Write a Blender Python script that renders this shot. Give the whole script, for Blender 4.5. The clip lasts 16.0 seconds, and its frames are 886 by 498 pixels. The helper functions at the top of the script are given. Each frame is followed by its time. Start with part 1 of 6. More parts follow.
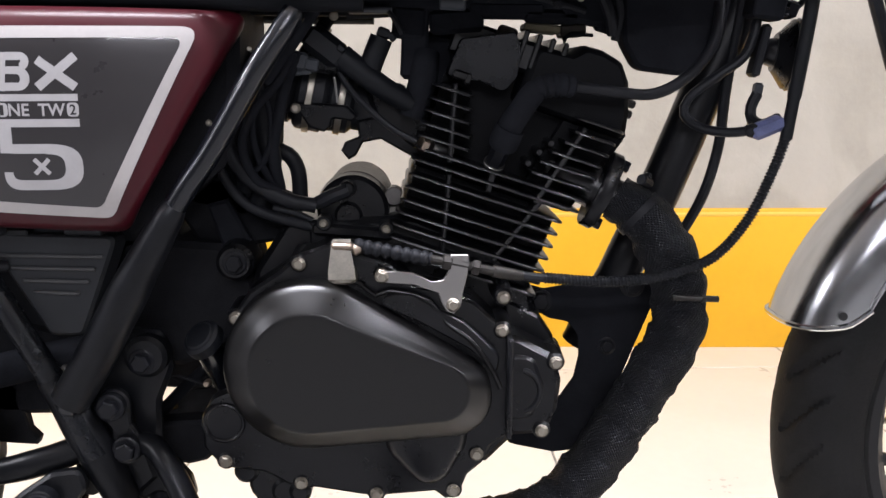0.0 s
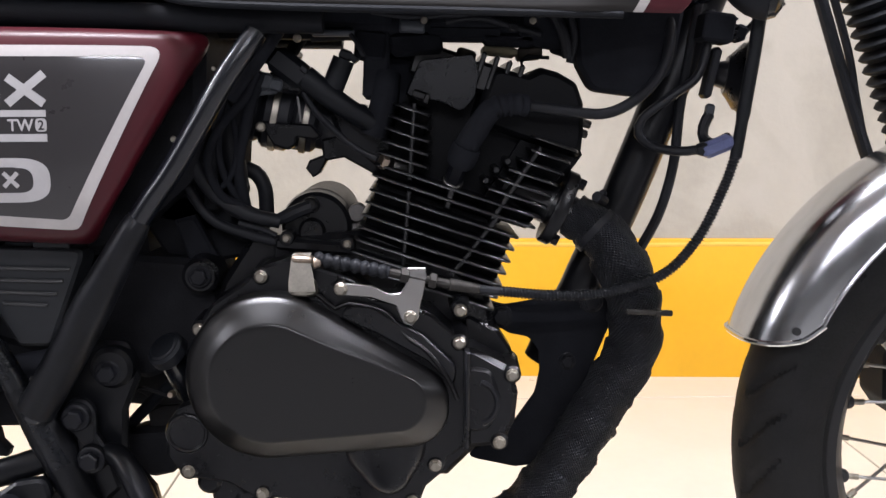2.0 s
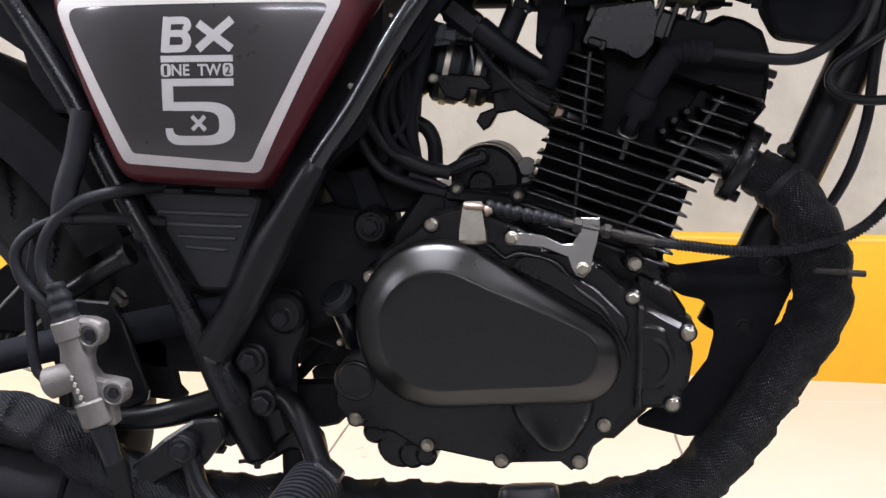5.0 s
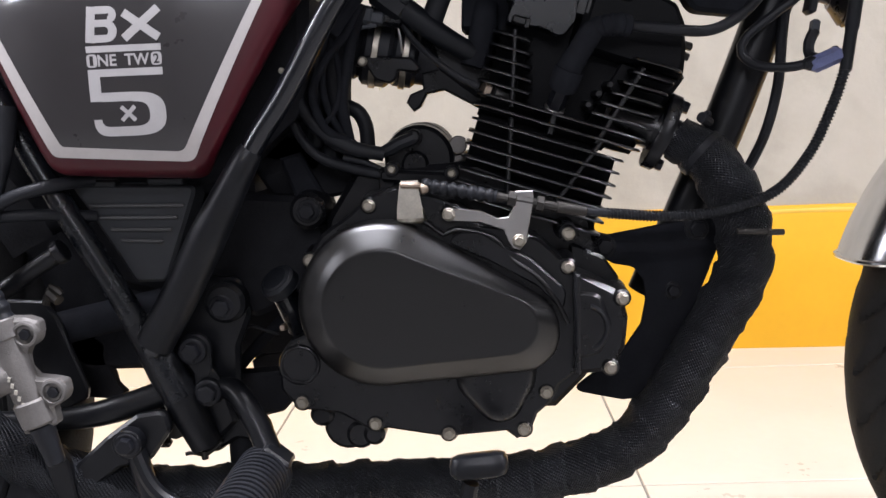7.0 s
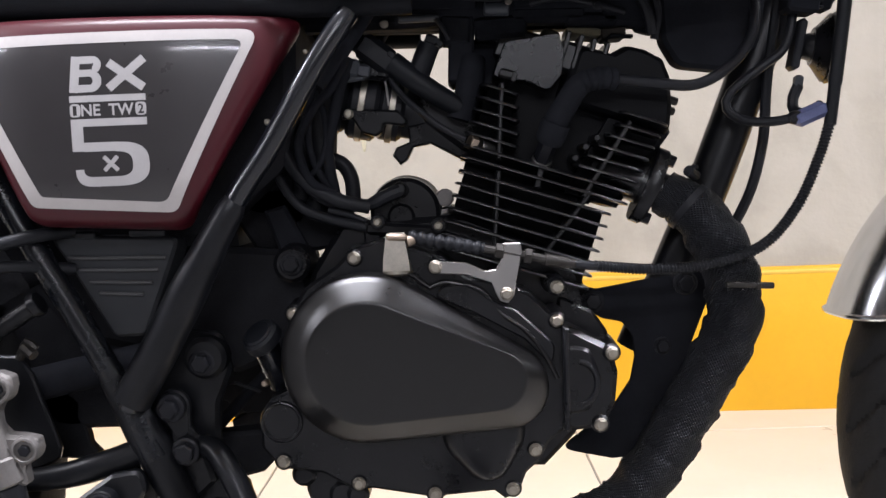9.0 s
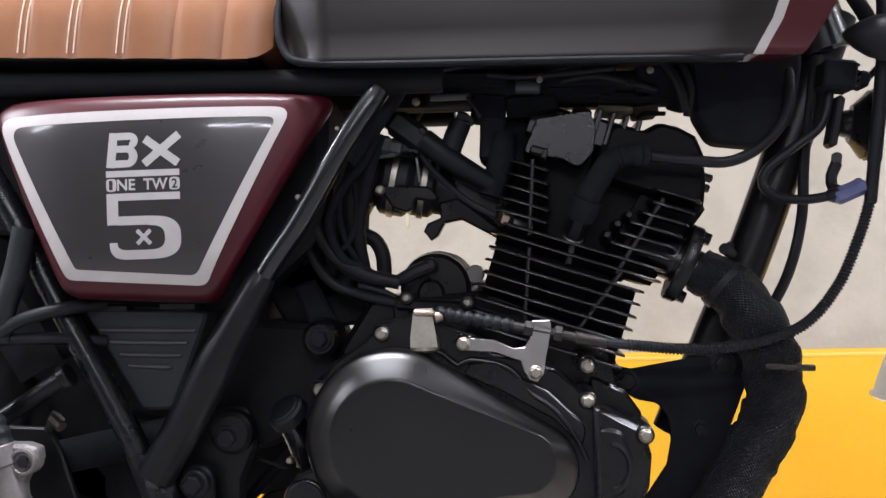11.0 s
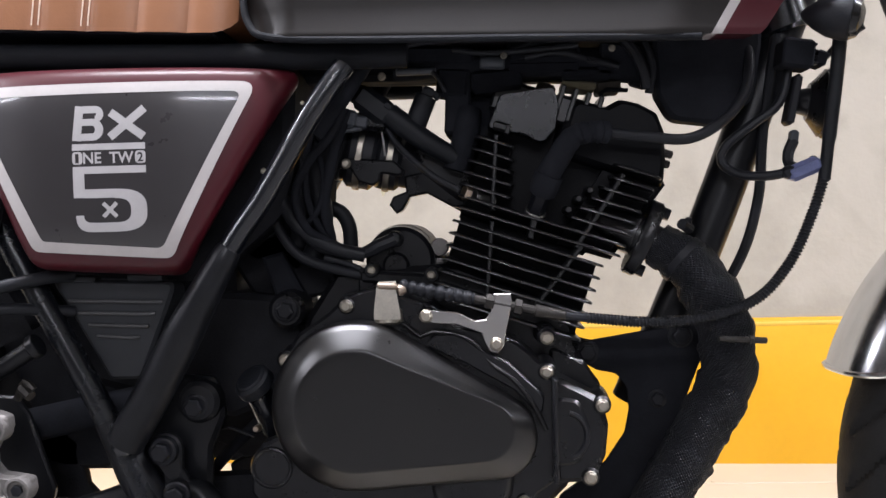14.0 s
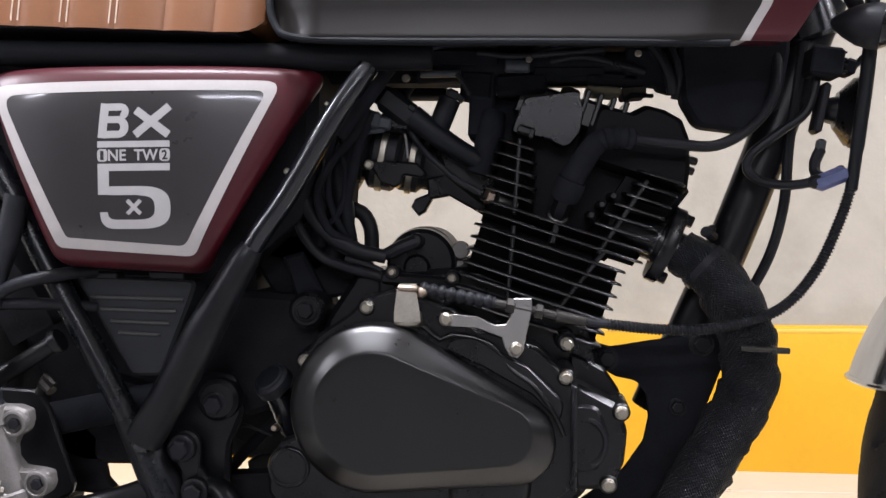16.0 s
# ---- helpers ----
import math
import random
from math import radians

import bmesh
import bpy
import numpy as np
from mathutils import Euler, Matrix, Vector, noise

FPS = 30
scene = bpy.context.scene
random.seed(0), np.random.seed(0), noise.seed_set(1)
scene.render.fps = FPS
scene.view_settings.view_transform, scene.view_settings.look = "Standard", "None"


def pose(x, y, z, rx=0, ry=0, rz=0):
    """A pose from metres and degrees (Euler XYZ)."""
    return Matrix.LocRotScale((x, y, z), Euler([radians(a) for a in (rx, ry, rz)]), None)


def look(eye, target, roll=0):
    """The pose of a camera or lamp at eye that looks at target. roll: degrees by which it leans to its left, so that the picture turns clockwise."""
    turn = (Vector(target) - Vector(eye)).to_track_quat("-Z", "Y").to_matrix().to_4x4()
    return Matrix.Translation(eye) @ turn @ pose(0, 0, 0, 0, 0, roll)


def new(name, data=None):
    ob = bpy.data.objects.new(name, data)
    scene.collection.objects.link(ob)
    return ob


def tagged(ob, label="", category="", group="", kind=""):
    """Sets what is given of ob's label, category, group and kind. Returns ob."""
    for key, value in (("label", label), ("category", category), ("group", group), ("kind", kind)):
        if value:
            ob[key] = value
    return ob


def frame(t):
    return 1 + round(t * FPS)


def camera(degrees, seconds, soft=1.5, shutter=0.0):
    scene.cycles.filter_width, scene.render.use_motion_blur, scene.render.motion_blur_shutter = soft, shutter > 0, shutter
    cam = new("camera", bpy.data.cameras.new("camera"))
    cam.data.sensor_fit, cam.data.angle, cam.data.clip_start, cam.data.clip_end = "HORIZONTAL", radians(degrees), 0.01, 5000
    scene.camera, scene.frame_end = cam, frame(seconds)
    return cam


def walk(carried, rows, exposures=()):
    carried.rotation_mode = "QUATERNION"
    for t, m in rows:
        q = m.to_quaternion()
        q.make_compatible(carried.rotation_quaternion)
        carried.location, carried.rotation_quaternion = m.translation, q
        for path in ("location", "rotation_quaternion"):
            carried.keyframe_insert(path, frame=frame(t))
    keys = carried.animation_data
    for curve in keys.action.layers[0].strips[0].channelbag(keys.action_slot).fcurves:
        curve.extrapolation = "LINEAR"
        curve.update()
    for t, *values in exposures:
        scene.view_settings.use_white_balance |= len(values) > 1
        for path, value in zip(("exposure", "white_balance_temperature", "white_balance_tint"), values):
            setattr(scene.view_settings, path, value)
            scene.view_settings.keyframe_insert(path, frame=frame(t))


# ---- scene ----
cam = camera(52.2, 16.0, soft=1.5)
PATH = [
    (0, (0.034, -0.896, 0.682), (0.09, 1.065, 0.298), -0.3),
    (0.5, (0.076, -0.892, 0.688), (0.157, 1.068, 0.297), -1.5),
    (1, (0.096, -0.912, 0.671), (0.222, 1.046, 0.284), -2.5),
    (1.5, (0.112, -0.919, 0.671), (0.276, 1.037, 0.285), -2.0),
    (2, (0.076, -0.923, 0.664), (0.122, 1.054, 0.363), -0.2),
    (2.5, (0.034, -0.919, 0.611), (-0.068, 1.068, 0.4), -0.3),
    (3, (0.013, -0.929, 0.616), (-0.182, 1.049, 0.394), -1.1),
    (3.2, (0.003, -0.933, 0.606), (-0.19, 1.048, 0.412), -1.0),
    (5.3, (0.046, -0.917, 0.603), (-0.211, 1.048, 0.33), -0.2),
    (5.5, (0.039, -0.92, 0.601), (-0.18, 1.05, 0.331), -0.6),
    (6, (0.026, -0.929, 0.595), (-0.111, 1.048, 0.327), -1.9),
    (6.5, (0.03, -0.932, 0.592), (-0.07, 1.044, 0.301), -2.4),
    (7, (0.029, -0.935, 0.59), (-0.052, 1.044, 0.309), -2.5),
    (7.5, (0.026, -0.939, 0.583), (-0.024, 1.043, 0.322), -3.6),
    (8, (0.023, -0.929, 0.577), (-0.004, 1.056, 0.336), -3.4),
    (8.5, (0.023, -0.93, 0.58), (0.0, 1.058, 0.363), -2.9),
    (9, (0.024, -0.924, 0.577), (-0.012, 1.071, 0.439), -2.3),
    (9.5, (0.026, -0.917, 0.565), (-0.045, 1.081, 0.502), -1.6),
    (9.7, (0.029, -0.915, 0.57), (-0.063, 1.083, 0.533), -1.0),
    (11.8, (0.057, -0.918, 0.576), (-0.102, 1.076, 0.619), -2.3),
    (12, (0.062, -0.927, 0.577), (-0.091, 1.067, 0.595), -2.4),
    (12.5, (0.066, -0.938, 0.58), (-0.065, 1.058, 0.553), -2.6),
    (13, (0.066, -0.934, 0.579), (-0.041, 1.062, 0.537), -2.4),
    (13.5, (0.066, -0.932, 0.584), (-0.041, 1.065, 0.538), -1.8),
    (14, (0.061, -0.93, 0.583), (-0.042, 1.067, 0.54), -1.5),
    (14.5, (0.053, -0.925, 0.587), (-0.071, 1.071, 0.55), -1.5),
    (15, (0.056, -0.928, 0.582), (-0.076, 1.067, 0.556), -1.6),
    (15.5, (0.054, -0.933, 0.585), (-0.075, 1.063, 0.552), -0.9),
    (16, (0.058, -0.928, 0.587), (-0.085, 1.067, 0.542), -0.4),
]
walk(cam, [(t, look(eye, target, roll)) for t, eye, target, roll in PATH])

# ---- world and lights ----
world = bpy.data.worlds.new("world")
scene.world = world
world.use_nodes = True
world.node_tree.nodes["Background"].inputs[0].default_value = (0.9, 0.95, 1.0, 1)
world.node_tree.nodes["Background"].inputs[1].default_value = 0.02
scene.view_settings.exposure = 0.0


def tube_lamp(x, y, z, long, power, wide, turn):
    data = bpy.data.lights.new("tube_light", "AREA")
    data.shape, data.size, data.size_y, data.energy = "RECTANGLE", long, wide, power
    data.color = (0.9, 0.9, 1.0)
    lamp = new("tube_light", data)
    lamp.matrix_world = pose(x, y, z, 0, 0, turn)
    return lamp


CEILING = 2.6
LAMPS = [(x, -0.36, w, 0) for x, w in ((-4.3, 80), (-3.0, 84), (-0.45, 90), (2.1, 78), (4.65, 64))]
LAMPS += [(-4.5, -3.3, 36, 0), (0.0, -3.3, 36, 0), (4.5, -3.3, 36, 0), (-0.35, -5.4, 60, 0), (1.05, -5.4, 70, 0), (-4.05, -2.3, 60, 90)]
for lx, ly, watt, turn in LAMPS:
    tube_lamp(lx, ly, CEILING - 0.075, 1.25, watt, 0.08, turn)



# ---- materials ----
def material(name, color, rough=0.5, metal=0.0, vary=0.25, scale=30.0, bump=0.0, bump_scale=200.0, coat=0.0, coat_rough=0.06, dust=0.0, stretch=(1, 1, 1), gloss=0.5):
    """A painted, metal, rubber or stone surface with variation at two scales, fine relief and a little dust."""
    m = bpy.data.materials.new(name)
    m.use_nodes = True
    nt = m.node_tree
    p = nt.nodes["Principled BSDF"]
    link = nt.links.new
    where = nt.nodes.new("ShaderNodeTexCoord")
    mapping = nt.nodes.new("ShaderNodeMapping")
    mapping.inputs["Scale"].default_value = stretch
    link(where.outputs["Object"], mapping.inputs["Vector"])
    big = nt.nodes.new("ShaderNodeTexNoise")
    big.inputs["Scale"].default_value = scale
    big.inputs["Detail"].default_value = 6
    fine = nt.nodes.new("ShaderNodeTexNoise")
    fine.inputs["Scale"].default_value = scale * 9
    fine.inputs["Detail"].default_value = 3
    for n in (big, fine):
        link(mapping.outputs[0], n.inputs["Vector"])
    both = nt.nodes.new("ShaderNodeMath")
    both.operation = "MULTIPLY_ADD"
    both.inputs[1].default_value = 0.4
    link(fine.outputs["Fac"], both.inputs[0])
    link(big.outputs["Fac"], both.inputs[2])
    ramp = nt.nodes.new("ShaderNodeValToRGB")
    ramp.color_ramp.elements[0].position, ramp.color_ramp.elements[1].position = 0.4, 1.0
    lo = [c * (1 - vary) for c in color]
    hi = [min(1.0, c * (1 + vary) + dust) for c in color]
    ramp.color_ramp.elements[0].color, ramp.color_ramp.elements[1].color = (*lo, 1), (*hi, 1)
    link(both.outputs[0], ramp.inputs[0])
    link(ramp.outputs[0], p.inputs["Base Color"])
    r = nt.nodes.new("ShaderNodeMapRange")
    r.inputs["From Min"].default_value, r.inputs["From Max"].default_value = 0.4, 1.0
    r.inputs["To Min"].default_value, r.inputs["To Max"].default_value = max(0.03, rough * 0.85), min(1, rough * 1.2)
    link(both.outputs[0], r.inputs["Value"])
    link(r.outputs[0], p.inputs["Roughness"])
    p.inputs["Metallic"].default_value = metal
    p.inputs["Specular IOR Level"].default_value = gloss
    if coat:
        p.inputs["Coat Weight"].default_value, p.inputs["Coat Roughness"].default_value = coat, coat_rough
    if bump:
        relief = nt.nodes.new("ShaderNodeTexNoise")
        relief.inputs["Scale"].default_value = bump_scale
        relief.inputs["Detail"].default_value = 4
        link(mapping.outputs[0], relief.inputs["Vector"])
        b = nt.nodes.new("ShaderNodeBump")
        b.inputs["Strength"].default_value, b.inputs["Distance"].default_value = bump, 0.002
        link(relief.outputs["Fac"], b.inputs["Height"])
        link(b.outputs[0], p.inputs["Normal"])
    return m


engine_black = material("engine_black", (0.0024, 0.0022, 0.0023), 0.3, 0, 0.06, 14, gloss=0.58)
case_black = material("case_black", (0.006, 0.0062, 0.0078), 0.29, 0, 0.3, 40, 0.06, 500, dust=0.002, gloss=0.4)
fin_black = material("fin_black", (0.0034, 0.0038, 0.005), 0.3, 0, 0.3, 60, 0.03, 700, gloss=0.8)
# Fin paint made dull: shade between the fins is put into the material.
core_black = material("core_black", (0.0045, 0.0048, 0.006), 0.5, 0, 0.3, 60, 0.15, 500, gloss=0.14)
cover_satin = material("cover_satin", (0.0042, 0.0046, 0.0066), 0.26, 0, 0.15, 14, gloss=0.36)
# Dull near-black: the deep shade on set-back masses is put into the colour.
shade_black = material("shade_black", (0.0155, 0.016, 0.0185), 0.6, 0, 0.4, 40, 0.2, 400, gloss=0.1)
gaiter_rubber = material("gaiter_rubber", (0.0088, 0.0099, 0.0126), 0.65, 0, 0.3, 40, 0.15, 500, gloss=0.2)
soft_black = material("soft_black", (0.0175, 0.0186, 0.0226), 0.75, 0, 0.3, 40, 0.1, 400, gloss=0.04)
frame_satin = material("frame_satin", (0.0065, 0.0076, 0.01), 0.27, 0, 0.15, 20, gloss=0.45)
frame_dull = material("frame_dull", (0.0062, 0.0067, 0.0084), 0.33, 0, 0.3, 30, 0.05, 300, dust=0.002, gloss=0.3)
frame_black = material("frame_black", (0.004, 0.005, 0.0076), 0.22, 0, 0.06, 20, gloss=0.8)
rubber = material("rubber", (0.0145, 0.0155, 0.019), 0.45, 0, 0.3, 50, 0.15, 500, dust=0.002, gloss=0.24)
plastic = material("plastic", (0.009, 0.0102, 0.013), 0.42, 0, 0.25, 40, 0.2, 1200, gloss=0.24)
# Paler than the cover: the highlight along the ribs is put into the colour.
vent_rib_lit = material("vent_rib_lit", (0.06, 0.06, 0.0616), 0.35, 0, 0.15, 40)
vent_grey = material("vent_grey", (0.0255, 0.0275, 0.031), 0.38, 0, 0.15, 40, 0.1, 1200, gloss=0.35)
tyre_rubber = material("tyre_rubber", (0.0112, 0.0112, 0.0116), 0.65, 0, 0.35, 25, 0.3, 400, dust=0.006, gloss=0.25)
maroon = material("maroon", (0.06, 0.0042, 0.009), 0.45, 0, 0.1, 12, 0.0, 300, coat=0.4, coat_rough=0.28, gloss=0.25)
panel_grey = material("panel_grey", (0.036, 0.033, 0.0345), 0.3, 0, 0.04, 10, 0.0, 900, coat=0.8, coat_rough=0.09)
tank_grey = material("tank_grey", (0.022, 0.0196, 0.0184), 0.36, 0.0, 0.1, 9, 0.03, 600, gloss=0.3)
stripe_white = material("stripe_white", (0.532, 0.5016, 0.4868), 0.4, 0, 0.08, 30, 0.03, 500)
print_grey = material("print_grey", (0.49, 0.475, 0.475), 0.6, 0, 0.08, 60)
chrome = material("chrome", (0.56, 0.57, 0.585), 0.17, 1, 0.06, 18, 0.03, 60)
haze = chrome.node_tree.nodes["Principled BSDF"].inputs["Roughness"].links[0].from_node
haze.inputs["To Min"].default_value, haze.inputs["To Max"].default_value = 0.09, 0.27
steel = material("steel", (0.4, 0.388, 0.375), 0.36, 1, 0.03, 8)
zinc = material("zinc", (0.3672, 0.337, 0.2829), 0.38, 1, 0.3, 90, 0.1, 700)
cast_alloy = material("cast_alloy", (0.1785, 0.1683, 0.1598), 0.5, 0.5, 0.25, 45, 0.3, 700)
clamp_steel = material("clamp_steel", (0.42, 0.39, 0.33), 0.42, 1, 0.3, 60)
black_bolt = material("black_bolt", (0.0092, 0.0098, 0.013), 0.38, 0, 0.3, 90, 0.1, 700, gloss=0.3)
dull_bolt = material("dull_bolt", (0.049, 0.0455, 0.042), 0.45, 0.7, 0.4, 90, 0.15, 700)
brass_metal = material("brass_metal", (0.42, 0.34, 0.27), 0.45, 1, 0.25, 90)
ivory = material("ivory", (0.46, 0.43, 0.37), 0.55, 0, 0.3, 60, 0.05, 500)
leather = material("leather", (0.36, 0.158, 0.075), 0.4, 0, 0.1, 9, 0.07, 420)
thread = material("thread", (0.8, 0.64, 0.5), 0.7, 0, 0.2, 200)
cap_brown = material("cap_brown", (0.05, 0.042, 0.033), 0.55, 0.2, 0.4, 90, 0.2, 600)
plug_grey = material("plug_grey", (0.05, 0.056, 0.066), 0.4, 0, 0.25, 80)
blue_plastic = material("blue_plastic", (0.13, 0.15, 0.29), 0.4, 0, 0.35, 120)
disc_steel = material("disc_steel", (0.33, 0.27, 0.23), 0.4, 1, 0.25, 50, 0.1, 500)
hub_black = material("hub_black", (0.015, 0.015, 0.016), 0.5, 0, 0.3, 40)
lens_smoke = material("lens_smoke", (0.012, 0.012, 0.012), 0.2, 0, 0.2, 40)
gasket = material("gasket", (0.27, 0.24, 0.16), 0.6, 0.1, 0.3, 90)


def wrap_material():
    """Woven black glass-fibre tape."""
    m = material("heat_wrap", (0.0185, 0.0198, 0.0245), 0.5, 0, 0.4, 30, dust=0.004, gloss=0.25)
    nt = m.node_tree
    link = nt.links.new
    uv = nt.nodes.new("ShaderNodeUVMap")
    uv.uv_map = "weave"
    waves = []
    for axis in (0, 1):
        sep = nt.nodes.new("ShaderNodeSeparateXYZ")
        link(uv.outputs[0], sep.inputs[0])
        w = nt.nodes.new("ShaderNodeMath")
        w.operation = "MULTIPLY"
        w.inputs[1].default_value = 2 * math.pi / 0.0034
        link(sep.outputs[axis], w.inputs[0])
        sn = nt.nodes.new("ShaderNodeMath")
        sn.operation = "SINE"
        link(w.outputs[0], sn.inputs[0])
        waves.append(sn)
    mul = nt.nodes.new("ShaderNodeMath")
    mul.operation = "MULTIPLY"
    link(waves[0].outputs[0], mul.inputs[0])
    link(waves[1].outputs[0], mul.inputs[1])
    rough = nt.nodes.new("ShaderNodeTexNoise")
    rough.inputs["Scale"].default_value = 60
    add = nt.nodes.new("ShaderNodeMath")
    add.operation = "MULTIPLY_ADD"
    add.inputs[1].default_value = 1.2
    link(rough.outputs["Fac"], add.inputs[0])
    link(mul.outputs[0], add.inputs[2])
    b = nt.nodes.new("ShaderNodeBump")
    b.inputs["Strength"].default_value, b.inputs["Distance"].default_value = 0.9, 0.0014
    link(add.outputs[0], b.inputs["Height"])
    link(b.outputs[0], nt.nodes["Principled BSDF"].inputs["Normal"])
    return m


heat_wrap = wrap_material()
tile_cream = material("tile_cream", (0.605, 0.545, 0.45), 0.3, 0, 0.06, 5, 0.05, 80)
grout = material("grout", (0.32, 0.3, 0.27), 0.8, 0, 0.2, 40)
dark_concrete = material("dark_concrete", (0.2, 0.196, 0.192), 0.85, 0, 0.2, 2.5, 0.4, 50)


def concrete_material():
    """Rough cast concrete: pale skimmed patches over a greyer ground, faint upright streaks, pits."""
    m = material("concrete", (0.39, 0.357, 0.298), 0.85, 0, 0.1, 9, 0.5, 70)
    nt = m.node_tree
    link = nt.links.new
    p = nt.nodes["Principled BSDF"]
    old = p.inputs["Base Color"].links[0].from_socket
    where = nt.nodes.new("ShaderNodeTexCoord")
    patch = nt.nodes.new("ShaderNodeTexNoise")
    patch.inputs["Scale"].default_value, patch.inputs["Detail"].default_value, patch.inputs["Distortion"].default_value = 3.4, 3, 0.6
    link(where.outputs["Object"], patch.inputs["Vector"])
    edge = nt.nodes.new("ShaderNodeValToRGB")
    edge.color_ramp.elements[0].position, edge.color_ramp.elements[1].position = 0.47, 0.56
    link(patch.outputs["Fac"], edge.inputs[0])
    squash = nt.nodes.new("ShaderNodeMapping")
    squash.inputs["Scale"].default_value = (6, 6, 1.3)
    link(where.outputs["Object"], squash.inputs["Vector"])
    streak = nt.nodes.new("ShaderNodeTexNoise")
    streak.inputs["Scale"].default_value, streak.inputs["Detail"].default_value = 1.0, 4
    link(squash.outputs[0], streak.inputs["Vector"])
    soft = nt.nodes.new("ShaderNodeMath")
    soft.operation = "MULTIPLY"
    soft.inputs[1].default_value = 0.55
    link(edge.outputs[0], soft.inputs[0])
    mix = nt.nodes.new("ShaderNodeMix")
    mix.data_type = "RGBA"
    link(soft.outputs[0], mix.inputs[0])
    link(old, mix.inputs[6])
    mix.inputs[7].default_value = (0.478, 0.44, 0.376, 1)
    dark = nt.nodes.new("ShaderNodeValToRGB")
    dark.color_ramp.elements[0].position, dark.color_ramp.elements[1].position = 0.3, 0.62
    dark.color_ramp.elements[0].color, dark.color_ramp.elements[1].color = (0.9, 0.895, 0.88, 1), (1, 1, 1, 1)
    link(streak.outputs["Fac"], dark.inputs[0])
    mul = nt.nodes.new("ShaderNodeMix")
    mul.data_type, mul.blend_type = "RGBA", "MULTIPLY"
    mul.inputs[0].default_value = 1.0
    link(mix.outputs[2], mul.inputs[6])
    link(dark.outputs[0], mul.inputs[7])
    link(mul.outputs[2], p.inputs["Base Color"])
    return m


concrete = concrete_material()
yellow_paint = material("yellow_paint", (0.72, 0.375, 0.014), 0.42, 0, 0.06, 6, 0.2, 60)
pale_paint = material("pale_paint", (0.46, 0.4224, 0.3), 0.6, 0, 0.1, 40)
pale_yellow = material("pale_yellow", (0.74, 0.46, 0.07), 0.4, 0, 0.08, 8)
ceiling_white = material("ceiling_white", (0.6, 0.59, 0.58), 0.85, 0, 0.12, 3, 0.2, 60)
lamp_white = material("lamp_white", (0.8, 0.8, 0.8), 0.5)


# ---- mesh helpers ----
def part(name, bm, mat, parent, label="", smooth=True):
    """Links a bmesh as one mesh object under a thing or a part."""
    me = bpy.data.meshes.new(name)
    bmesh.ops.recalc_face_normals(bm, faces=bm.faces)
    bm.to_mesh(me)
    bm.free()
    me.materials.append(mat)
    if smooth:
        me.polygons.foreach_set("use_smooth", [True] * len(me.polygons))
        me.set_sharp_from_angle(angle=radians(35))
    ob = new(name, me)
    ob.parent = parent
    if label:
        ob["label"] = label
    return ob


def shared(name, me, parent, m):
    """Another object on the mesh me, at the pose m."""
    ob = new(name, me)
    ob.parent = parent
    ob.matrix_basis = m
    return ob


def loft(bm, loops, closed=True, caps=True, ring=False):
    rows = [[bm.verts.new(p) for p in loop] for loop in loops]
    n = len(rows[0])
    pairs = list(zip(rows, rows[1:])) + ([(rows[-1], rows[0])] if ring else [])
    for a, b in pairs:
        for i in range(n if closed else n - 1):
            k = (i + 1) % n
            bm.faces.new((a[i], a[k], b[k], b[i]))
    if caps and closed and not ring:
        bm.faces.new(rows[0][::-1])
        bm.faces.new(rows[-1])
    return rows


def spline(points, step=0.006):
    """A smooth way through the points (Catmull-Rom)."""
    P = [Vector(p) for p in points]
    P = [2 * P[0] - P[1]] + P + [2 * P[-1] - P[-2]]
    out = []
    for a, b, c, d in zip(P, P[1:], P[2:], P[3:]):
        n = max(2, int((c - b).length / step))
        for i in range(n):
            t = i / n
            out.append(0.5 * (2 * b + (c - a) * t + (2 * a - 5 * b + 4 * c - d) * t * t + (3 * b - a - 3 * c + d) * t ** 3))
    return out + [P[-2]]


def frames_along(path):
    up, out = None, []
    for i, p in enumerate(path):
        ahead = (path[min(i + 1, len(path) - 1)] - path[max(i - 1, 0)]).normalized()
        if up is None:
            up = ahead.orthogonal().normalized()
        up = (up - ahead * up.dot(ahead)).normalized()
        out.append((p, up, ahead.cross(up)))
    return out


def sweep(bm, points, r, seg=12, step=0.006, smooth=True, caps=True):
    """A tube along the points; r is a radius or a function of the way done (0 to 1)."""
    path = spline(points, step) if smooth else [Vector(p) for p in points]
    loops = []
    for i, (p, a, b) in enumerate(frames_along(path)):
        rad = r(i / (len(path) - 1)) if callable(r) else r
        loops.append([p + rad * (math.cos(t) * a + math.sin(t) * b) for t in (2 * math.pi * k / seg for k in range(seg))])
    loft(bm, loops, caps=caps)
    return path


def coil(bm, points, r, wire, pitch, seg=5, per=10):
    """A wire wound round the way through the points."""
    path = frames_along(spline(points, pitch / per))
    loops_path, turn, last = [], 0.0, None
    for p, a, b in path:
        if last is not None:
            turn += 2 * math.pi * (p - last).length / pitch
        last = p
        loops_path.append(p + r * (math.cos(turn) * a + math.sin(turn) * b))
    sweep(bm, loops_path, wire, seg, smooth=False)


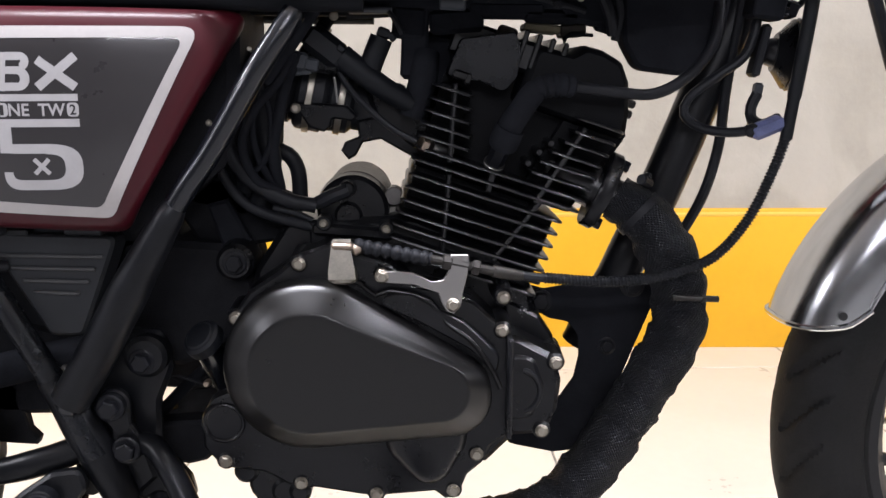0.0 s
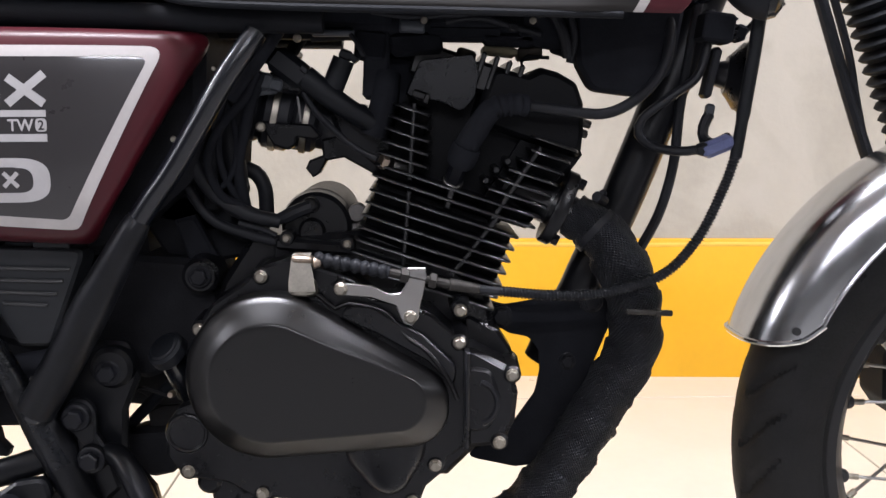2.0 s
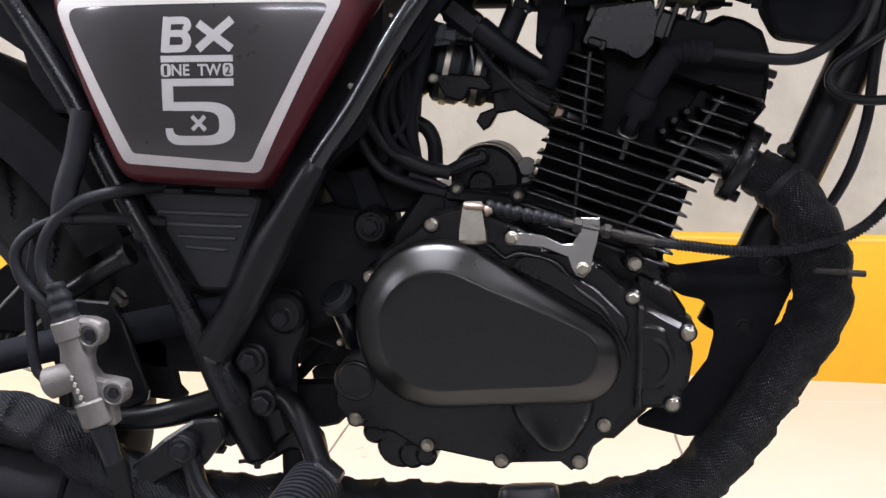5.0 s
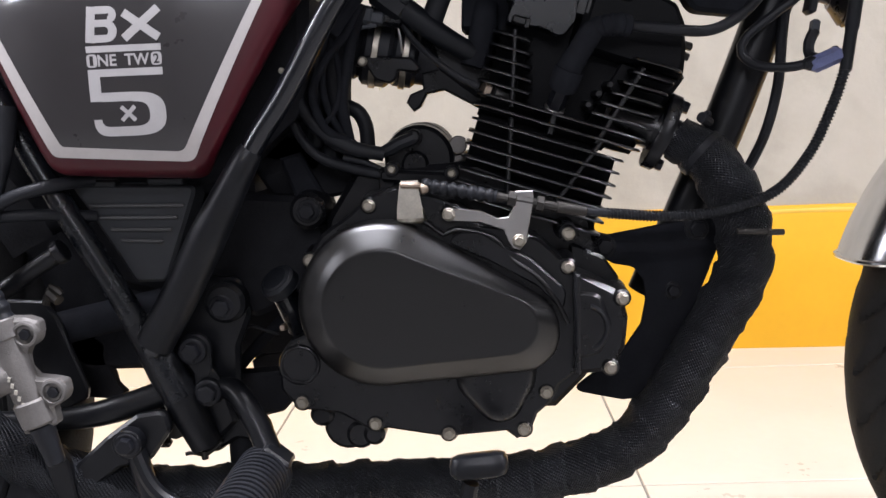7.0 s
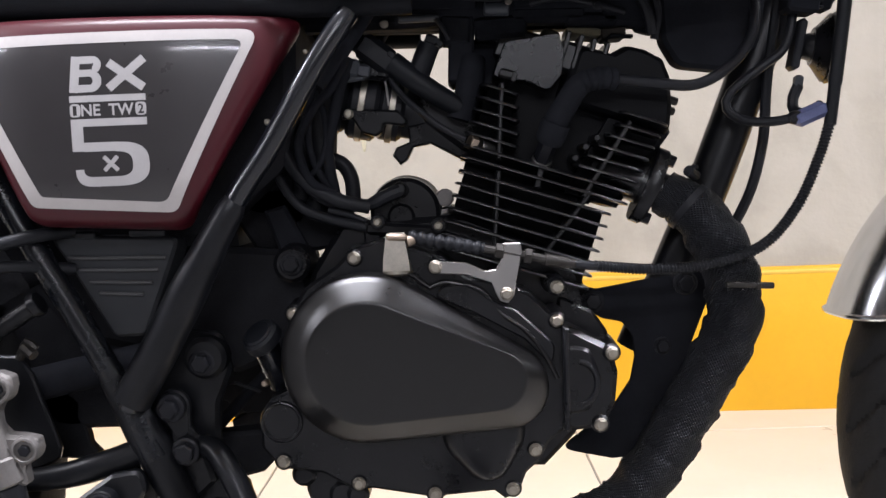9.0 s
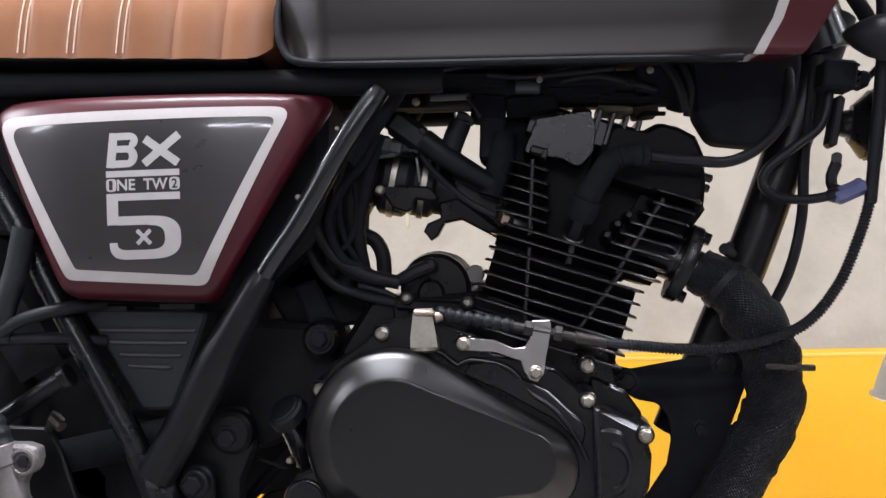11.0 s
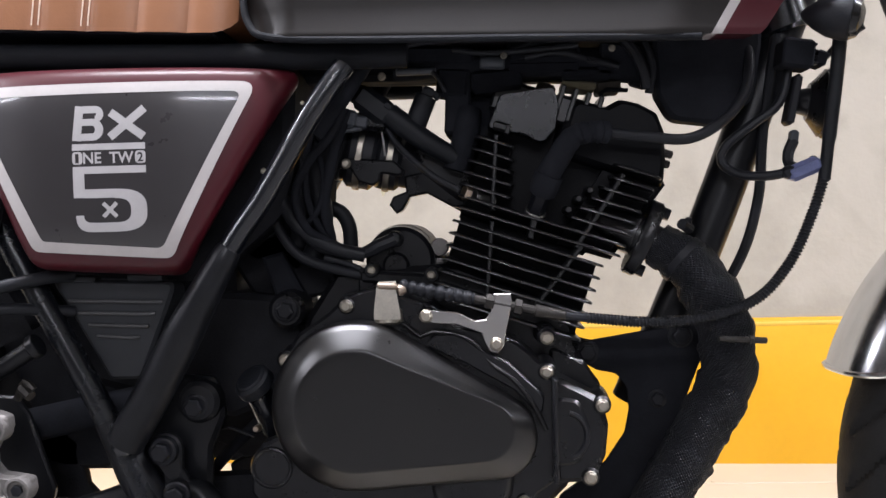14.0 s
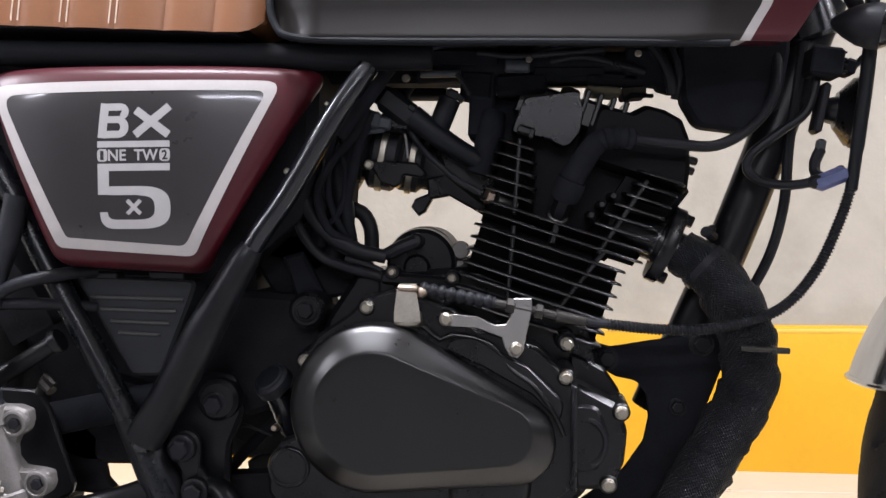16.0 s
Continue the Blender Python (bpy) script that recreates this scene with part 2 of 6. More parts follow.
def cyl(bm, a, b, r0, r1=None, seg=20, edge=0.0):
    """A round bar from a to b, with chamfered ends if edge is given."""
    r1 = r0 if r1 is None else r1
    a, b = Vector(a), Vector(b)
    w = (b - a).normalized()
    u = w.orthogonal().normalized()
    v = w.cross(u)
    stops = [(a, r0), (b, r1)]
    if edge:
        stops = [(a, r0 - edge), (a + w * edge, r0), (b - w * edge, r1), (b, r1 - edge)]
    loft(bm, [[c + r * (math.cos(t) * u + math.sin(t) * v) for t in (2 * math.pi * k / seg for k in range(seg))] for c, r in stops])


def revolve(bm, profile, center, seg=64, axis="y", caps=False, arc=None):
    """Turns (radius, offset) pairs round an axis along y through the center."""
    c = Vector(center)
    a0, a1 = arc or (0, 2 * math.pi)
    n = seg if arc is None else seg + 1
    loops = []
    for k in range(n):
        t = a0 + (a1 - a0) * k / seg
        loops.append([c + Vector((r * math.cos(t), o, r * math.sin(t))) for r, o in profile])
    loft(bm, loops, closed=False, ring=arc is None)


def box(bm, center, size, rot=(0, 0, 0), bevel=0.002, taper=1.0):
    """A block with chamfered edges; taper narrows its top."""
    c, r = Vector(center), Euler([radians(a) for a in rot]).to_matrix()
    x, y, z = (s / 2 for s in size)
    e = min(bevel, x * 0.9, y * 0.9, z * 0.9)

    def ring(zz, inset, k):
        X, Y = (x - inset) * k, (y - inset) * k
        q = e * 0.6 if inset == 0 else e * 0.3
        pts = [(X - q, -Y), (X, -Y + q), (X, Y - q), (X - q, Y), (-X + q, Y), (-X, Y - q), (-X, -Y + q), (-X + q, -Y)]
        return [c + r @ Vector((px, py, zz)) for px, py in pts]

    loft(bm, [ring(-z, e, 1), ring(-z + e, 0, 1), ring(z - e, 0, taper), ring(z, e, taper)])


def prism(bm, outline, y0, y1, edge=0.0015):
    """An outline in the x, z plane given a thickness in y, with chamfered rims."""
    P = [Vector((p[0], 0, p[1])) for p in outline]
    n = len(P)
    area = sum(P[i].x * P[(i + 1) % n].z - P[(i + 1) % n].x * P[i].z for i in range(n))
    sgn = 1 if area > 0 else -1
    small = []
    for i, p in enumerate(P):
        a, b = (p - P[i - 1]).normalized(), (P[(i + 1) % n] - p).normalized()
        na, nb = Vector((-a.z, 0, a.x)), Vector((-b.z, 0, b.x))
        m = na + nb
        m = m / max(0.5, m.length_squared / 2) if m.length > 1e-6 else na
        small.append(p + m * edge * sgn)
    s = 1 if y1 > y0 else -1
    at = lambda pts, y: [Vector((p.x, y, p.z)) for p in pts]
    loft(bm, [at(small, y0), at(P, y0 + s * edge), at(P, y1 - s * edge), at(small, y1)])


def rounded(corners, radius, n=5, sides=6):
    """A polygon in the x, z plane with rounded corners and divided sides."""
    C = [Vector((x, z)) for x, z in corners]
    out, arcs = [], []
    rs = radius if isinstance(radius, (list, tuple)) else [radius] * len(C)
    for i, c in enumerate(C):
        a, b = (C[i - 1] - c).normalized(), (C[(i + 1) % len(C)] - c).normalized()
        half = math.acos(max(-1, min(1, a.dot(b)))) / 2
        d = min(rs[i] / math.tan(half), 0.45 * (C[i - 1] - c).length, 0.45 * (C[(i + 1) % len(C)] - c).length)
        p, q = c + a * d, c + b * d
        arcs.append([(1 - t) ** 2 * p + 2 * t * (1 - t) * c + t * t * q for t in (k / n for k in range(n + 1))])
    for i, arc in enumerate(arcs):
        nxt = arcs[(i + 1) % len(arcs)][0]
        out += arc + [arc[-1].lerp(nxt, k / sides) for k in range(1, sides)]
    return [(p.x, p.y) for p in out]


def egg(c0, r0, c1, r1, n=72):
    """The outline round two circles."""
    out = []
    for k in range(n):
        t = 2 * math.pi * k / n
        d = (math.cos(t), math.sin(t))
        s0 = c0[0] * d[0] + c0[1] * d[1] + r0
        s1 = c1[0] * d[0] + c1[1] * d[1] + r1
        c, r = (c0, r0) if s0 >= s1 else (c1, r1)
        out.append((c[0] + r * d[0], c[1] + r * d[1]))
    return out


def hex_bolt_mesh(name, mat, r=0.0068, high=0.006, flange=0.0082):
    """A flanged hex screw whose head looks along -y."""
    bm = bmesh.new()
    ring = lambda rad, y, n, ph=0.0: [Vector((rad * math.cos(t), y, rad * math.sin(t))) for t in (2 * math.pi * k / n + ph for k in range(n))]
    loft(bm, [ring(flange, 0, 18), ring(flange, -0.0012, 18), ring(flange * 0.86, -0.0024, 18)])
    loft(bm, [ring(r, -0.001, 6), ring(r, -high + 0.0012, 6), ring(r * 0.8, -high, 6)])
    me = bpy.data.meshes.new(name)
    bmesh.ops.recalc_face_normals(bm, faces=bm.faces)
    bm.to_mesh(me)
    bm.free()
    me.materials.append(mat)
    return me


BOLT = hex_bolt_mesh("cover_bolt", zinc)
DARK_BOLT = hex_bolt_mesh("dark_bolt", black_bolt, 0.011, 0.011, 0.0155)


def bolt(parent, x, y, z, turn=0.0, me=BOLT, size=0.76, name="bolt"):
    return shared(name, me, parent, pose(x, y, z, 0, turn, 0) @ Matrix.Diagonal((size, size, size, 1)))


# ---- the room ----
WALL_Y, LEFT, RIGHT, BACK = 1.267, -5.8, 5.6, -9.0
floor = tagged(part("floor", (lambda b: (box(b, ((LEFT + RIGHT) / 2, (WALL_Y + BACK) / 2, -0.056), (RIGHT - LEFT + 0.4, WALL_Y - BACK + 1.2, 0.1), bevel=0.001), b)[1])(bmesh.new()), grout, None, smooth=False),
               "grout bed under cream glazed floor tiles", "floor", kind="structure")


# Unseen dark floor in front, added so the black paint reflects less.
bm = bmesh.new()
box(bm, ((LEFT + RIGHT) / 2, (WALL_Y - 0.166 - 2 * 0.655 + BACK) / 2, -0.012), (RIGHT - LEFT, WALL_Y - 0.166 - 2 * 0.655 - BACK, 0.02), bevel=0.002)
tagged(part("road", bm, dark_concrete, None, smooth=False), "unseen grey concrete floor added in front to keep reflections dark", "driving lane", kind="structure")


# the back wall runs at a slight angle to the motorcycle
WALL_TURN = Matrix.Translation((0.7, WALL_Y + 0.005, 0)) @ Matrix.Rotation(radians(-3.1), 4, "Z") @ Matrix.Translation((-0.7, -WALL_Y, 0))


def plain_wall(name, center, size, mat, label):
    bm = bmesh.new()
    box(bm, center, size, bevel=0.004)
    return tagged(part(name, bm, mat, None, smooth=False), label, "wall", kind="structure")


MX, MY = (LEFT + RIGHT) / 2, (WALL_Y + BACK) / 2
wall_north = plain_wall("wall_north", (MX, WALL_Y + 0.11, CEILING / 2), (RIGHT - LEFT + 0.8, 0.2, CEILING), concrete, "rough grey beige concrete garage wall behind the motorcycle")
wall_north.matrix_world = WALL_TURN
plain_wall("wall_south", (MX, BACK - 0.1, CEILING / 2), (RIGHT - LEFT + 0.4, 0.2, CEILING), dark_concrete, "plain grey concrete garage wall")
plain_wall("wall_east", (RIGHT + 0.1, MY, CEILING / 2), (0.2, WALL_Y - BACK + 0.8, CEILING), dark_concrete, "plain grey concrete garage wall")
plain_wall("wall_west", (LEFT - 0.1, MY, CEILING / 2), (0.2, WALL_Y - BACK + 0.8, CEILING), dark_concrete, "plain grey concrete garage wall")
bm = bmesh.new()
box(bm, (MX, MY, CEILING + 0.1), (RIGHT - LEFT + 0.4, WALL_Y - BACK + 1.2, 0.2))
tagged(part("ceiling", bm, ceiling_white, None, smooth=False), "white painted concrete ceiling", "ceiling", kind="structure")
bm = bmesh.new()
prof = [(0.012, 0.0), (0.0, 0.0), (0.0, 0.34), (0.003, 0.347), (0.012, 0.351)]
loft(bm, [[Vector((x, WALL_Y + y - 0.002, z)) for y, z in prof] for x in (LEFT, MX, RIGHT)], closed=False)
tagged(part("trim", bm, yellow_paint, None), "yellow painted band along the foot of the wall", "painted band", kind="structure").matrix_world = WALL_TURN


# the paler edge of the paint along the top of the band
bm = bmesh.new()
loft(bm, [[Vector((x, WALL_Y - 0.0035 + 0.0012 * d, 0.337 + 0.005 * f + 0.0012 * math.sin(x * 9))) for f, d in ((-1, 1), (-0.6, 0), (0.6, 0), (1, 1))] for x in [LEFT + 0.05 * k for k in range(int((RIGHT - LEFT) / 0.05))]], closed=False)
tagged(part("trim", bm, pale_yellow, None), "paler yellow line along the top of the painted band", "painted line", kind="structure").matrix_world = WALL_TURN
# a run of yellow paint on the bare wall
bm = bmesh.new()
for x, z, w, h in ((-0.2, 0.722, 0.013, 0.024), (-0.204, 0.69, 0.006, 0.022), (-0.193, 0.733, 0.01, 0.012), (-0.19, 0.705, 0.004, 0.012)):
    ring = lambda k, y: [Vector((x + w * k * math.cos(t), y, z + h * k * math.sin(t))) for t in (2 * math.pi * i / 16 for i in range(16))]
    loft(bm, [ring(1.0, WALL_Y + 0.011), ring(0.8, WALL_Y + 0.0085), ring(0.3, WALL_Y + 0.0075)])
part("paint_run", bm, pale_paint, wall_north, "run of pale yellow paint")


def ceiling_light(x, y, turn):
    bm = bmesh.new()
    box(bm, (0, 0, -0.03), (1.35, 0.1, 0.06), bevel=0.008)
    lamp = tagged(new("ceiling_light"), "white batten ceiling light with a bright tube", "ceiling light", "ceiling lights")
    lamp.matrix_world = pose(x, y, CEILING, 0, 0, turn)
    part("housing", bm, lamp_white, lamp)


for lx, ly, watt, turn in LAMPS:
    ceiling_light(lx, ly, turn)

# ---- the motorcycle ----
bike = tagged(new("motorcycle"), "black and maroon retro motorcycle with tan seat and wrapped exhaust", "motorcycle")

# engine axes: u along the fins, v up the leaning cylinder
LEAN_A = radians(18.7)
EU, EV = Vector((math.cos(LEAN_A), 0, -math.sin(LEAN_A))), Vector((math.sin(LEAN_A), 0, math.cos(LEAN_A)))
EO = Vector((0.027, 0, 0.594))


def E(u, v, y=0.0):
    return EO + EU * u + EV * v + Vector((0, y, 0))


def eblock(bm, u0, u1, v0, v1, y0, y1, edge=0.002):
    """A chamfered block in the engine's axes."""
    c = E((u0 + u1) / 2, (v0 + v1) / 2, (y0 + y1) / 2)
    box(bm, c, (u1 - u0, abs(y1 - y0), v1 - v0), (0, 18.7, 0), edge)


def fin(parent, u0, u1, v, y0, y1, thick=0.0028, gap=None):
    """One cooling fin with rounded corners; gap leaves room for the spark plug."""
    bm = bmesh.new()
    q = 0.008
    if gap:
        g0, g1, gy = gap
        plan = [(u0, y0 + q), (u0 + q * 0.3, y0 + q * 0.3), (u0 + q, y0), (g0 - 0.007, y0), (g0 - 0.002, y0 + 0.003), (g0, y0 + 0.009), (g0, gy), (g1, gy), (g1, y0 + 0.009), (g1 + 0.002, y0 + 0.003), (g1 + 0.007, y0), (u1 - q, y0), (u1 - q * 0.3, y0 + q * 0.3), (u1, y0 + q), (u1, y1), (u0, y1)]
    else:
        plan = [(u0, y0 + q), (u0 + q * 0.3, y0 + q * 0.3), (u0 + q, y0), (u1 - q, y0), (u1 - q * 0.3, y0 + q * 0.3), (u1, y0 + q), (u1, y1), (u0, y1)]
    back = lambda d: [(u + (d if u < (u0 + u1) / 2 else -d), y + d) for u, y in plan]
    loft(bm, [[E(u, v + thick * k, y) for u, y in back(d)] for k, d in ((-0.5, 0.0004), (-0.42, 0.0), (0.1, 0.00036), (0.36, 0.0009), (0.5, 0.0019))])
    return part("fin", bm, fin_black, parent)


def rib(parent, x0, z0, x1, z1, wide=0.0042, y=-0.071):
    """An upright web between the fins, from a lower to an upper place on the engine's flank."""
    bm = bmesh.new()
    a, b = Vector((x0, z0)), Vector((x1, z1))
    d = (b - a).normalized()
    n = Vector((-d.y, d.x)) * wide / 2
    prism(bm, [(p.x, p.y) for p in (a - n, a + n, b + n, b - n)], -0.03, y, 0.0012)
    return part("rib", bm, fin_black, parent)


# cylinder with its fins
bm = bmesh.new()
loft(bm, [[E(u, v, y) for u, v in ((0.006, -0.085), (0.1455, -0.085), (0.1455, -0.003), (0.12, -0.003), (0.118, 0.004), (0.006, 0.004))] for y in (0.064, -0.046)])
cylinder = part("cylinder", bm, core_black, bike, "black finned engine cylinder")
for k in range(7):
    fin(cylinder, 0.0, 0.1505, -0.002 - 0.0122 * k, -0.076, 0.07)
rib(cylinder, 0.057, 0.512, 0.064, 0.59)
rib(cylinder, 0.104, 0.508, 0.15, 0.566)
rib(cylinder, 0.1, 0.572, 0.105, 0.592, 0.006, -0.066)

# head
bm = bmesh.new()
loft(bm, [[E(u, v, y) for u, v in ((0.004, 0.002), (0.132, 0.002), (0.134, 0.0062), (0.159, 0.0062), (0.188, 0.092), (0.17, 0.112), (0.008, 0.112), (0.004, 0.09))] for y in (0.06, -0.03)])
eblock(bm, 0.004, 0.034, 0.006, 0.086, -0.044, -0.02, 0.002)
loft(bm, [[E(u, v, y) for u, v in ((0.104, 0.0062), (0.158 - d, 0.0062), (0.185 - d, 0.087), (0.124, 0.087))] for y, d in ((-0.02, 0), (-0.038, 0), (-0.044, 0.006))])
head = part("cylinder_head", bm, core_black, bike, "black finned cylinder head")
for v, u in ((0.0118, 0.163), (0.0225, 0.165)):
    fin(head, -0.002, u, v, -0.073, 0.07)
for v, u, g0, g1 in ((0.034, 0.167, 0.047, 0.106), (0.0455, 0.168, 0.045, 0.111), (0.0572, 0.17, 0.041, 0.118), (0.069, 0.172, 0.037, 0.126), (0.081, 0.174, 0.033, 0.132)):
    fin(head, -0.004, u, v, -0.072, 0.07, gap=(g0, g1, -0.03))
fin(head, 0.13, 0.178, 0.0935, -0.069, 0.07)
rib(head, 0.0645, 0.6, 0.07, 0.672)
rib(head, 0.143, 0.562, 0.189, 0.631)
for x, z in ((0.137, 0.599), (0.147, 0.609), (0.158, 0.617)):
    bm = bmesh.new()
    cyl(bm, (x, -0.03, z), (x, -0.066, z), 0.0042, 0.0034, 12, 0.001)
    part("stud_boss", bm, fin_black, head)

# rocker cover: a smooth box, a lower ridge, and short fins on top
bm = bmesh.new()
low = rounded([(0.0045, 0.0915), (0.041, 0.0968), (0.0605, 0.0925), (0.0685, 0.111), (0.0645, 0.134), (0.0545, 0.149), (0.0075, 0.127)], [0.004, 0.008, 0.009, 0.01, 0.006, 0.004, 0.005], 4, 3)
rows = []
for y, k, tilt in ((0.05, 1.0, 0.0), (-0.052, 1.0, 0.05), (-0.056, 0.985, 0.055), (-0.058, 0.955, 0.06)):
    rows.append([E(0.042 + (u - 0.042) * k, 0.114 + (v - 0.114) * k, y + 0.82 * tilt * (v - 0.114) + (-0.34 * tilt * (u - 0.042))) for u, v in low])
loft(bm, rows)
rocker = part("rocker_cover", bm, cover_satin, bike, "smooth satin black rocker cover")
bm = bmesh.new()
low = rounded([(0.07, 0.088), (0.187, 0.086), (0.181, 0.113), (0.171, 0.14), (0.158, 0.156), (0.138, 0.16), (0.12, 0.159), (0.108, 0.147), (0.07, 0.144)], 0.008, 4, 3)
loft(bm, [[E(0.13 + (u - 0.13) * k, 0.118 + (v - 0.118) * k, y) for u, v in low] for y, k in ((0.055, 1), (-0.03, 1), (-0.05, 0.93), (-0.056, 0.82))])
part("cover_ridge", bm, core_black, rocker)
for u0, u1, v0, v1, y0 in ((0.0, 0.056, 0.112, 0.1465, -0.036), (0.058, 0.112, 0.116, 0.1455, -0.05)):
    bm = bmesh.new()
    eblock(bm, u0, u1, v0, v1, y0, 0.05, 0.004)
    part("cover_top", bm, fin_black, rocker)
bm = bmesh.new()
eblock(bm, 0.0105, 0.0275, 0.0915, 0.1, -0.0735, -0.056, 0.002)
eblock(bm, 0.0225, 0.0275, 0.0895, 0.1, -0.076, -0.06, 0.0015)
part("lug", bm, engine_black, rocker)
for k in range(4):
    bm = bmesh.new()
    eblock(bm, 0.0615 + 0.0127 * k, 0.0665 + 0.0127 * k, 0.122 - 0.002 * k, 0.1545, -0.0535, 0.03, 0.002)
    part("fin", bm, fin_black, rocker)
for u, v in ((0.048, 0.134), (0.1195, 0.127)):
    p = E(u, v, -0.035)
    bm = bmesh.new()
    cyl(bm, p, p + EV * 0.018, 0.011, 0.0095, 14, 0.002)
    part("cap_bolt", bm, cap_brown, rocker, "brown stained cap bolt")
for v in (0.122, 0.112):
    p = E(0.172, v, -0.03)
    bm = bmesh.new()
    cyl(bm, p, p + EU * 0.014, 0.0042, 0.004, 8, 0.001)
    part("bolt", bm, dull_bolt, rocker)

# spark plug, cap and lead
bm = bmesh.new()
p0, p1 = Vector((0.1045, -0.052, 0.594)), Vector((0.113, -0.07, 0.617))
cyl(bm, p0, p1, 0.0088, 0.0088, 6, 0.001)
plug = part("spark_plug", bm, black_bolt, bike, "steel spark plug under a black rubber cap")
bm = bmesh.new()
cyl(bm, p0 + (p1 - p0) * 0.1, p0 + (p1 - p0) * 0.22, 0.0102, 0.0102, 24, 0.0006)
part("plug_ring", bm, steel, plug, "bright steel plug ring")
bm = bmesh.new()
sweep(bm, [(0.1122, -0.069, 0.6155), (0.116, -0.075, 0.626), (0.1185, -0.077, 0.632)], lambda t: 0.0128 + 0.0012 * min(1, t * 4) - 0.001 * max(0, t - 0.6), 20, 0.002)
part("cap_collar", bm, soft_black, plug)
bm = bmesh.new()
sweep(bm, [(0.1165, -0.075, 0.628), (0.12, -0.078, 0.636), (0.127, -0.082, 0.647), (0.1355, -0.085, 0.66), (0.1445, -0.085, 0.6675), (0.16, -0.084, 0.67), (0.174, -0.08, 0.669)],
      lambda t: 0.0118 - 0.002 * t if t < 0.6 else 0.0102 + 0.0009 * math.sin(t * 80), 18, 0.0022)
part("plug_cap", bm, soft_black, plug)
bm = bmesh.new()
sweep(bm, [(0.168, -0.082, 0.67), (0.21, -0.08, 0.664), (0.25, -0.075, 0.662), (0.285, -0.065, 0.68), (0.307, -0.055, 0.707), (0.314, -0.045, 0.74), (0.312, -0.03, 0.77)], 0.0052, 12)
part("plug_lead", bm, rubber, bike)

# temperature sender with its thin pipe
bm = bmesh.new()
cyl(bm, (0.0375, -0.068, 0.6185), (0.0435, -0.065, 0.6165), 0.0078, 0.0078, 6, 0.001)
sender = part("sender", bm, brass_metal, bike, "small brass sender with a thin black pipe")
bm = bmesh.new()
cyl(bm, (0.047, -0.062, 0.615), (0.065, -0.05, 0.609), 0.0065, 0.0065, 12)
part("sender_neck", bm, steel, sender)
bm = bmesh.new()
sweep(bm, [(0.034, -0.072, 0.62), (0.012, -0.068, 0.632), (-0.012, -0.06, 0.652), (-0.03, -0.05, 0.672), (-0.045, -0.04, 0.7)], 0.0032, 8)
part("sender_pipe", bm, rubber, sender)

# crankcase, with the clutch cover on its flank
FLANGE = [(-0.136, 0.463), (-0.118, 0.49), (-0.09, 0.508), (-0.072, 0.524), (-0.046, 0.532), (-0.018, 0.522), (0.01, 0.512), (0.03, 0.494), (0.062, 0.488), (0.085, 0.478), (0.106, 0.458), (0.119, 0.44),
          (0.116, 0.35), (0.1, 0.338), (0.092, 0.322), (0.078, 0.31), (0.07, 0.29), (0.058, 0.286), (0.048, 0.294), (0.003, 0.291), (-0.006, 0.286), (-0.016, 0.291), (-0.065, 0.3), (-0.08, 0.298), (-0.11, 0.316), (-0.15, 0.322), (-0.166, 0.342), (-0.166, 0.372), (-0.155, 0.388), (-0.14, 0.394), (-0.132, 0.41), (-0.131, 0.445)]
bm = bmesh.new()
prism(bm, FLANGE, 0.095, -0.104, 0.003)
crankcase = part("crankcase", bm, case_black, bike, "black painted engine crankcase with a rough cast finish")
bm = bmesh.new()
prism(bm, [(-0.14, 0.36), (-0.128, 0.46), (-0.12, 0.5), (-0.09, 0.545), (0.03, 0.55), (0.1, 0.52), (0.14, 0.49), (0.15, 0.44), (0.148, 0.36), (0.13, 0.33), (0.1, 0.3), (-0.12, 0.3)], 0.1, -0.055, 0.006)
part("upper_case", bm, case_black, crankcase)
for x, z in ((-0.072, 0.515), (0.111, 0.482), (0.11, 0.451), (-0.13, 0.466), (-0.146, 0.329), (-0.077, 0.306), (-0.007, 0.294), (0.065, 0.296), (0.087, 0.332), (0.002, 0.505), (0.064, 0.478)):
    bm = bmesh.new()
    cyl(bm, (x, -0.06, z), (x, -0.1055, z), 0.0105, 0.0085, 18, 0.002)
    part("boss", bm, case_black, crankcase)
    bolt(crankcase, x, -0.1055, z, 20 * x * 100)
# raised cover
bm = bmesh.new()
steps = [(-0.09, -0.07), (-0.118, -0.05), (-0.1225, -0.035), (-0.1252, 0.0), (-0.1272, 0.06), (-0.131, 0.27), (-0.135, 0.49), (-0.139, 0.71), (-0.142, 0.88), (-0.1431, 0.945), (-0.1439, 0.99), (-0.1444, 1.05), (-0.1446, 1.13), (-0.1447, 1.35), (-0.1448, 1.9), (-0.1448, 2.3)]
rows = []
for y, k in steps:
    ring = egg((-0.063 + 0.002 * k, 0.425), 0.076 - 0.0215 * k, (0.062 - 0.01 * k, 0.395 + 0.011 * k), 0.037 - 0.0105 * k, 120)
    rows.append([Vector((x, y, z)) for x, z in ring])
loft(bm, rows)
clutch_cover = part("clutch_cover", bm, engine_black, bike, "satin black egg-shaped clutch cover with a bevelled rim")
bm = bmesh.new()
rows = []
for y, k in ((-0.1, 1.1), (-0.107, 1.04), (-0.111, 0.96), (-0.1145, 0.84), (-0.1165, 0.68), (-0.1175, 0.5), (-0.118, 0.25), (-0.118, 0.1)):
    rows.append([Vector((x, y, z)) for x, z in egg((0.04, 0.352), 0.036 * k, (0.043, 0.326), 0.021 * k, 60)])
loft(bm, rows)
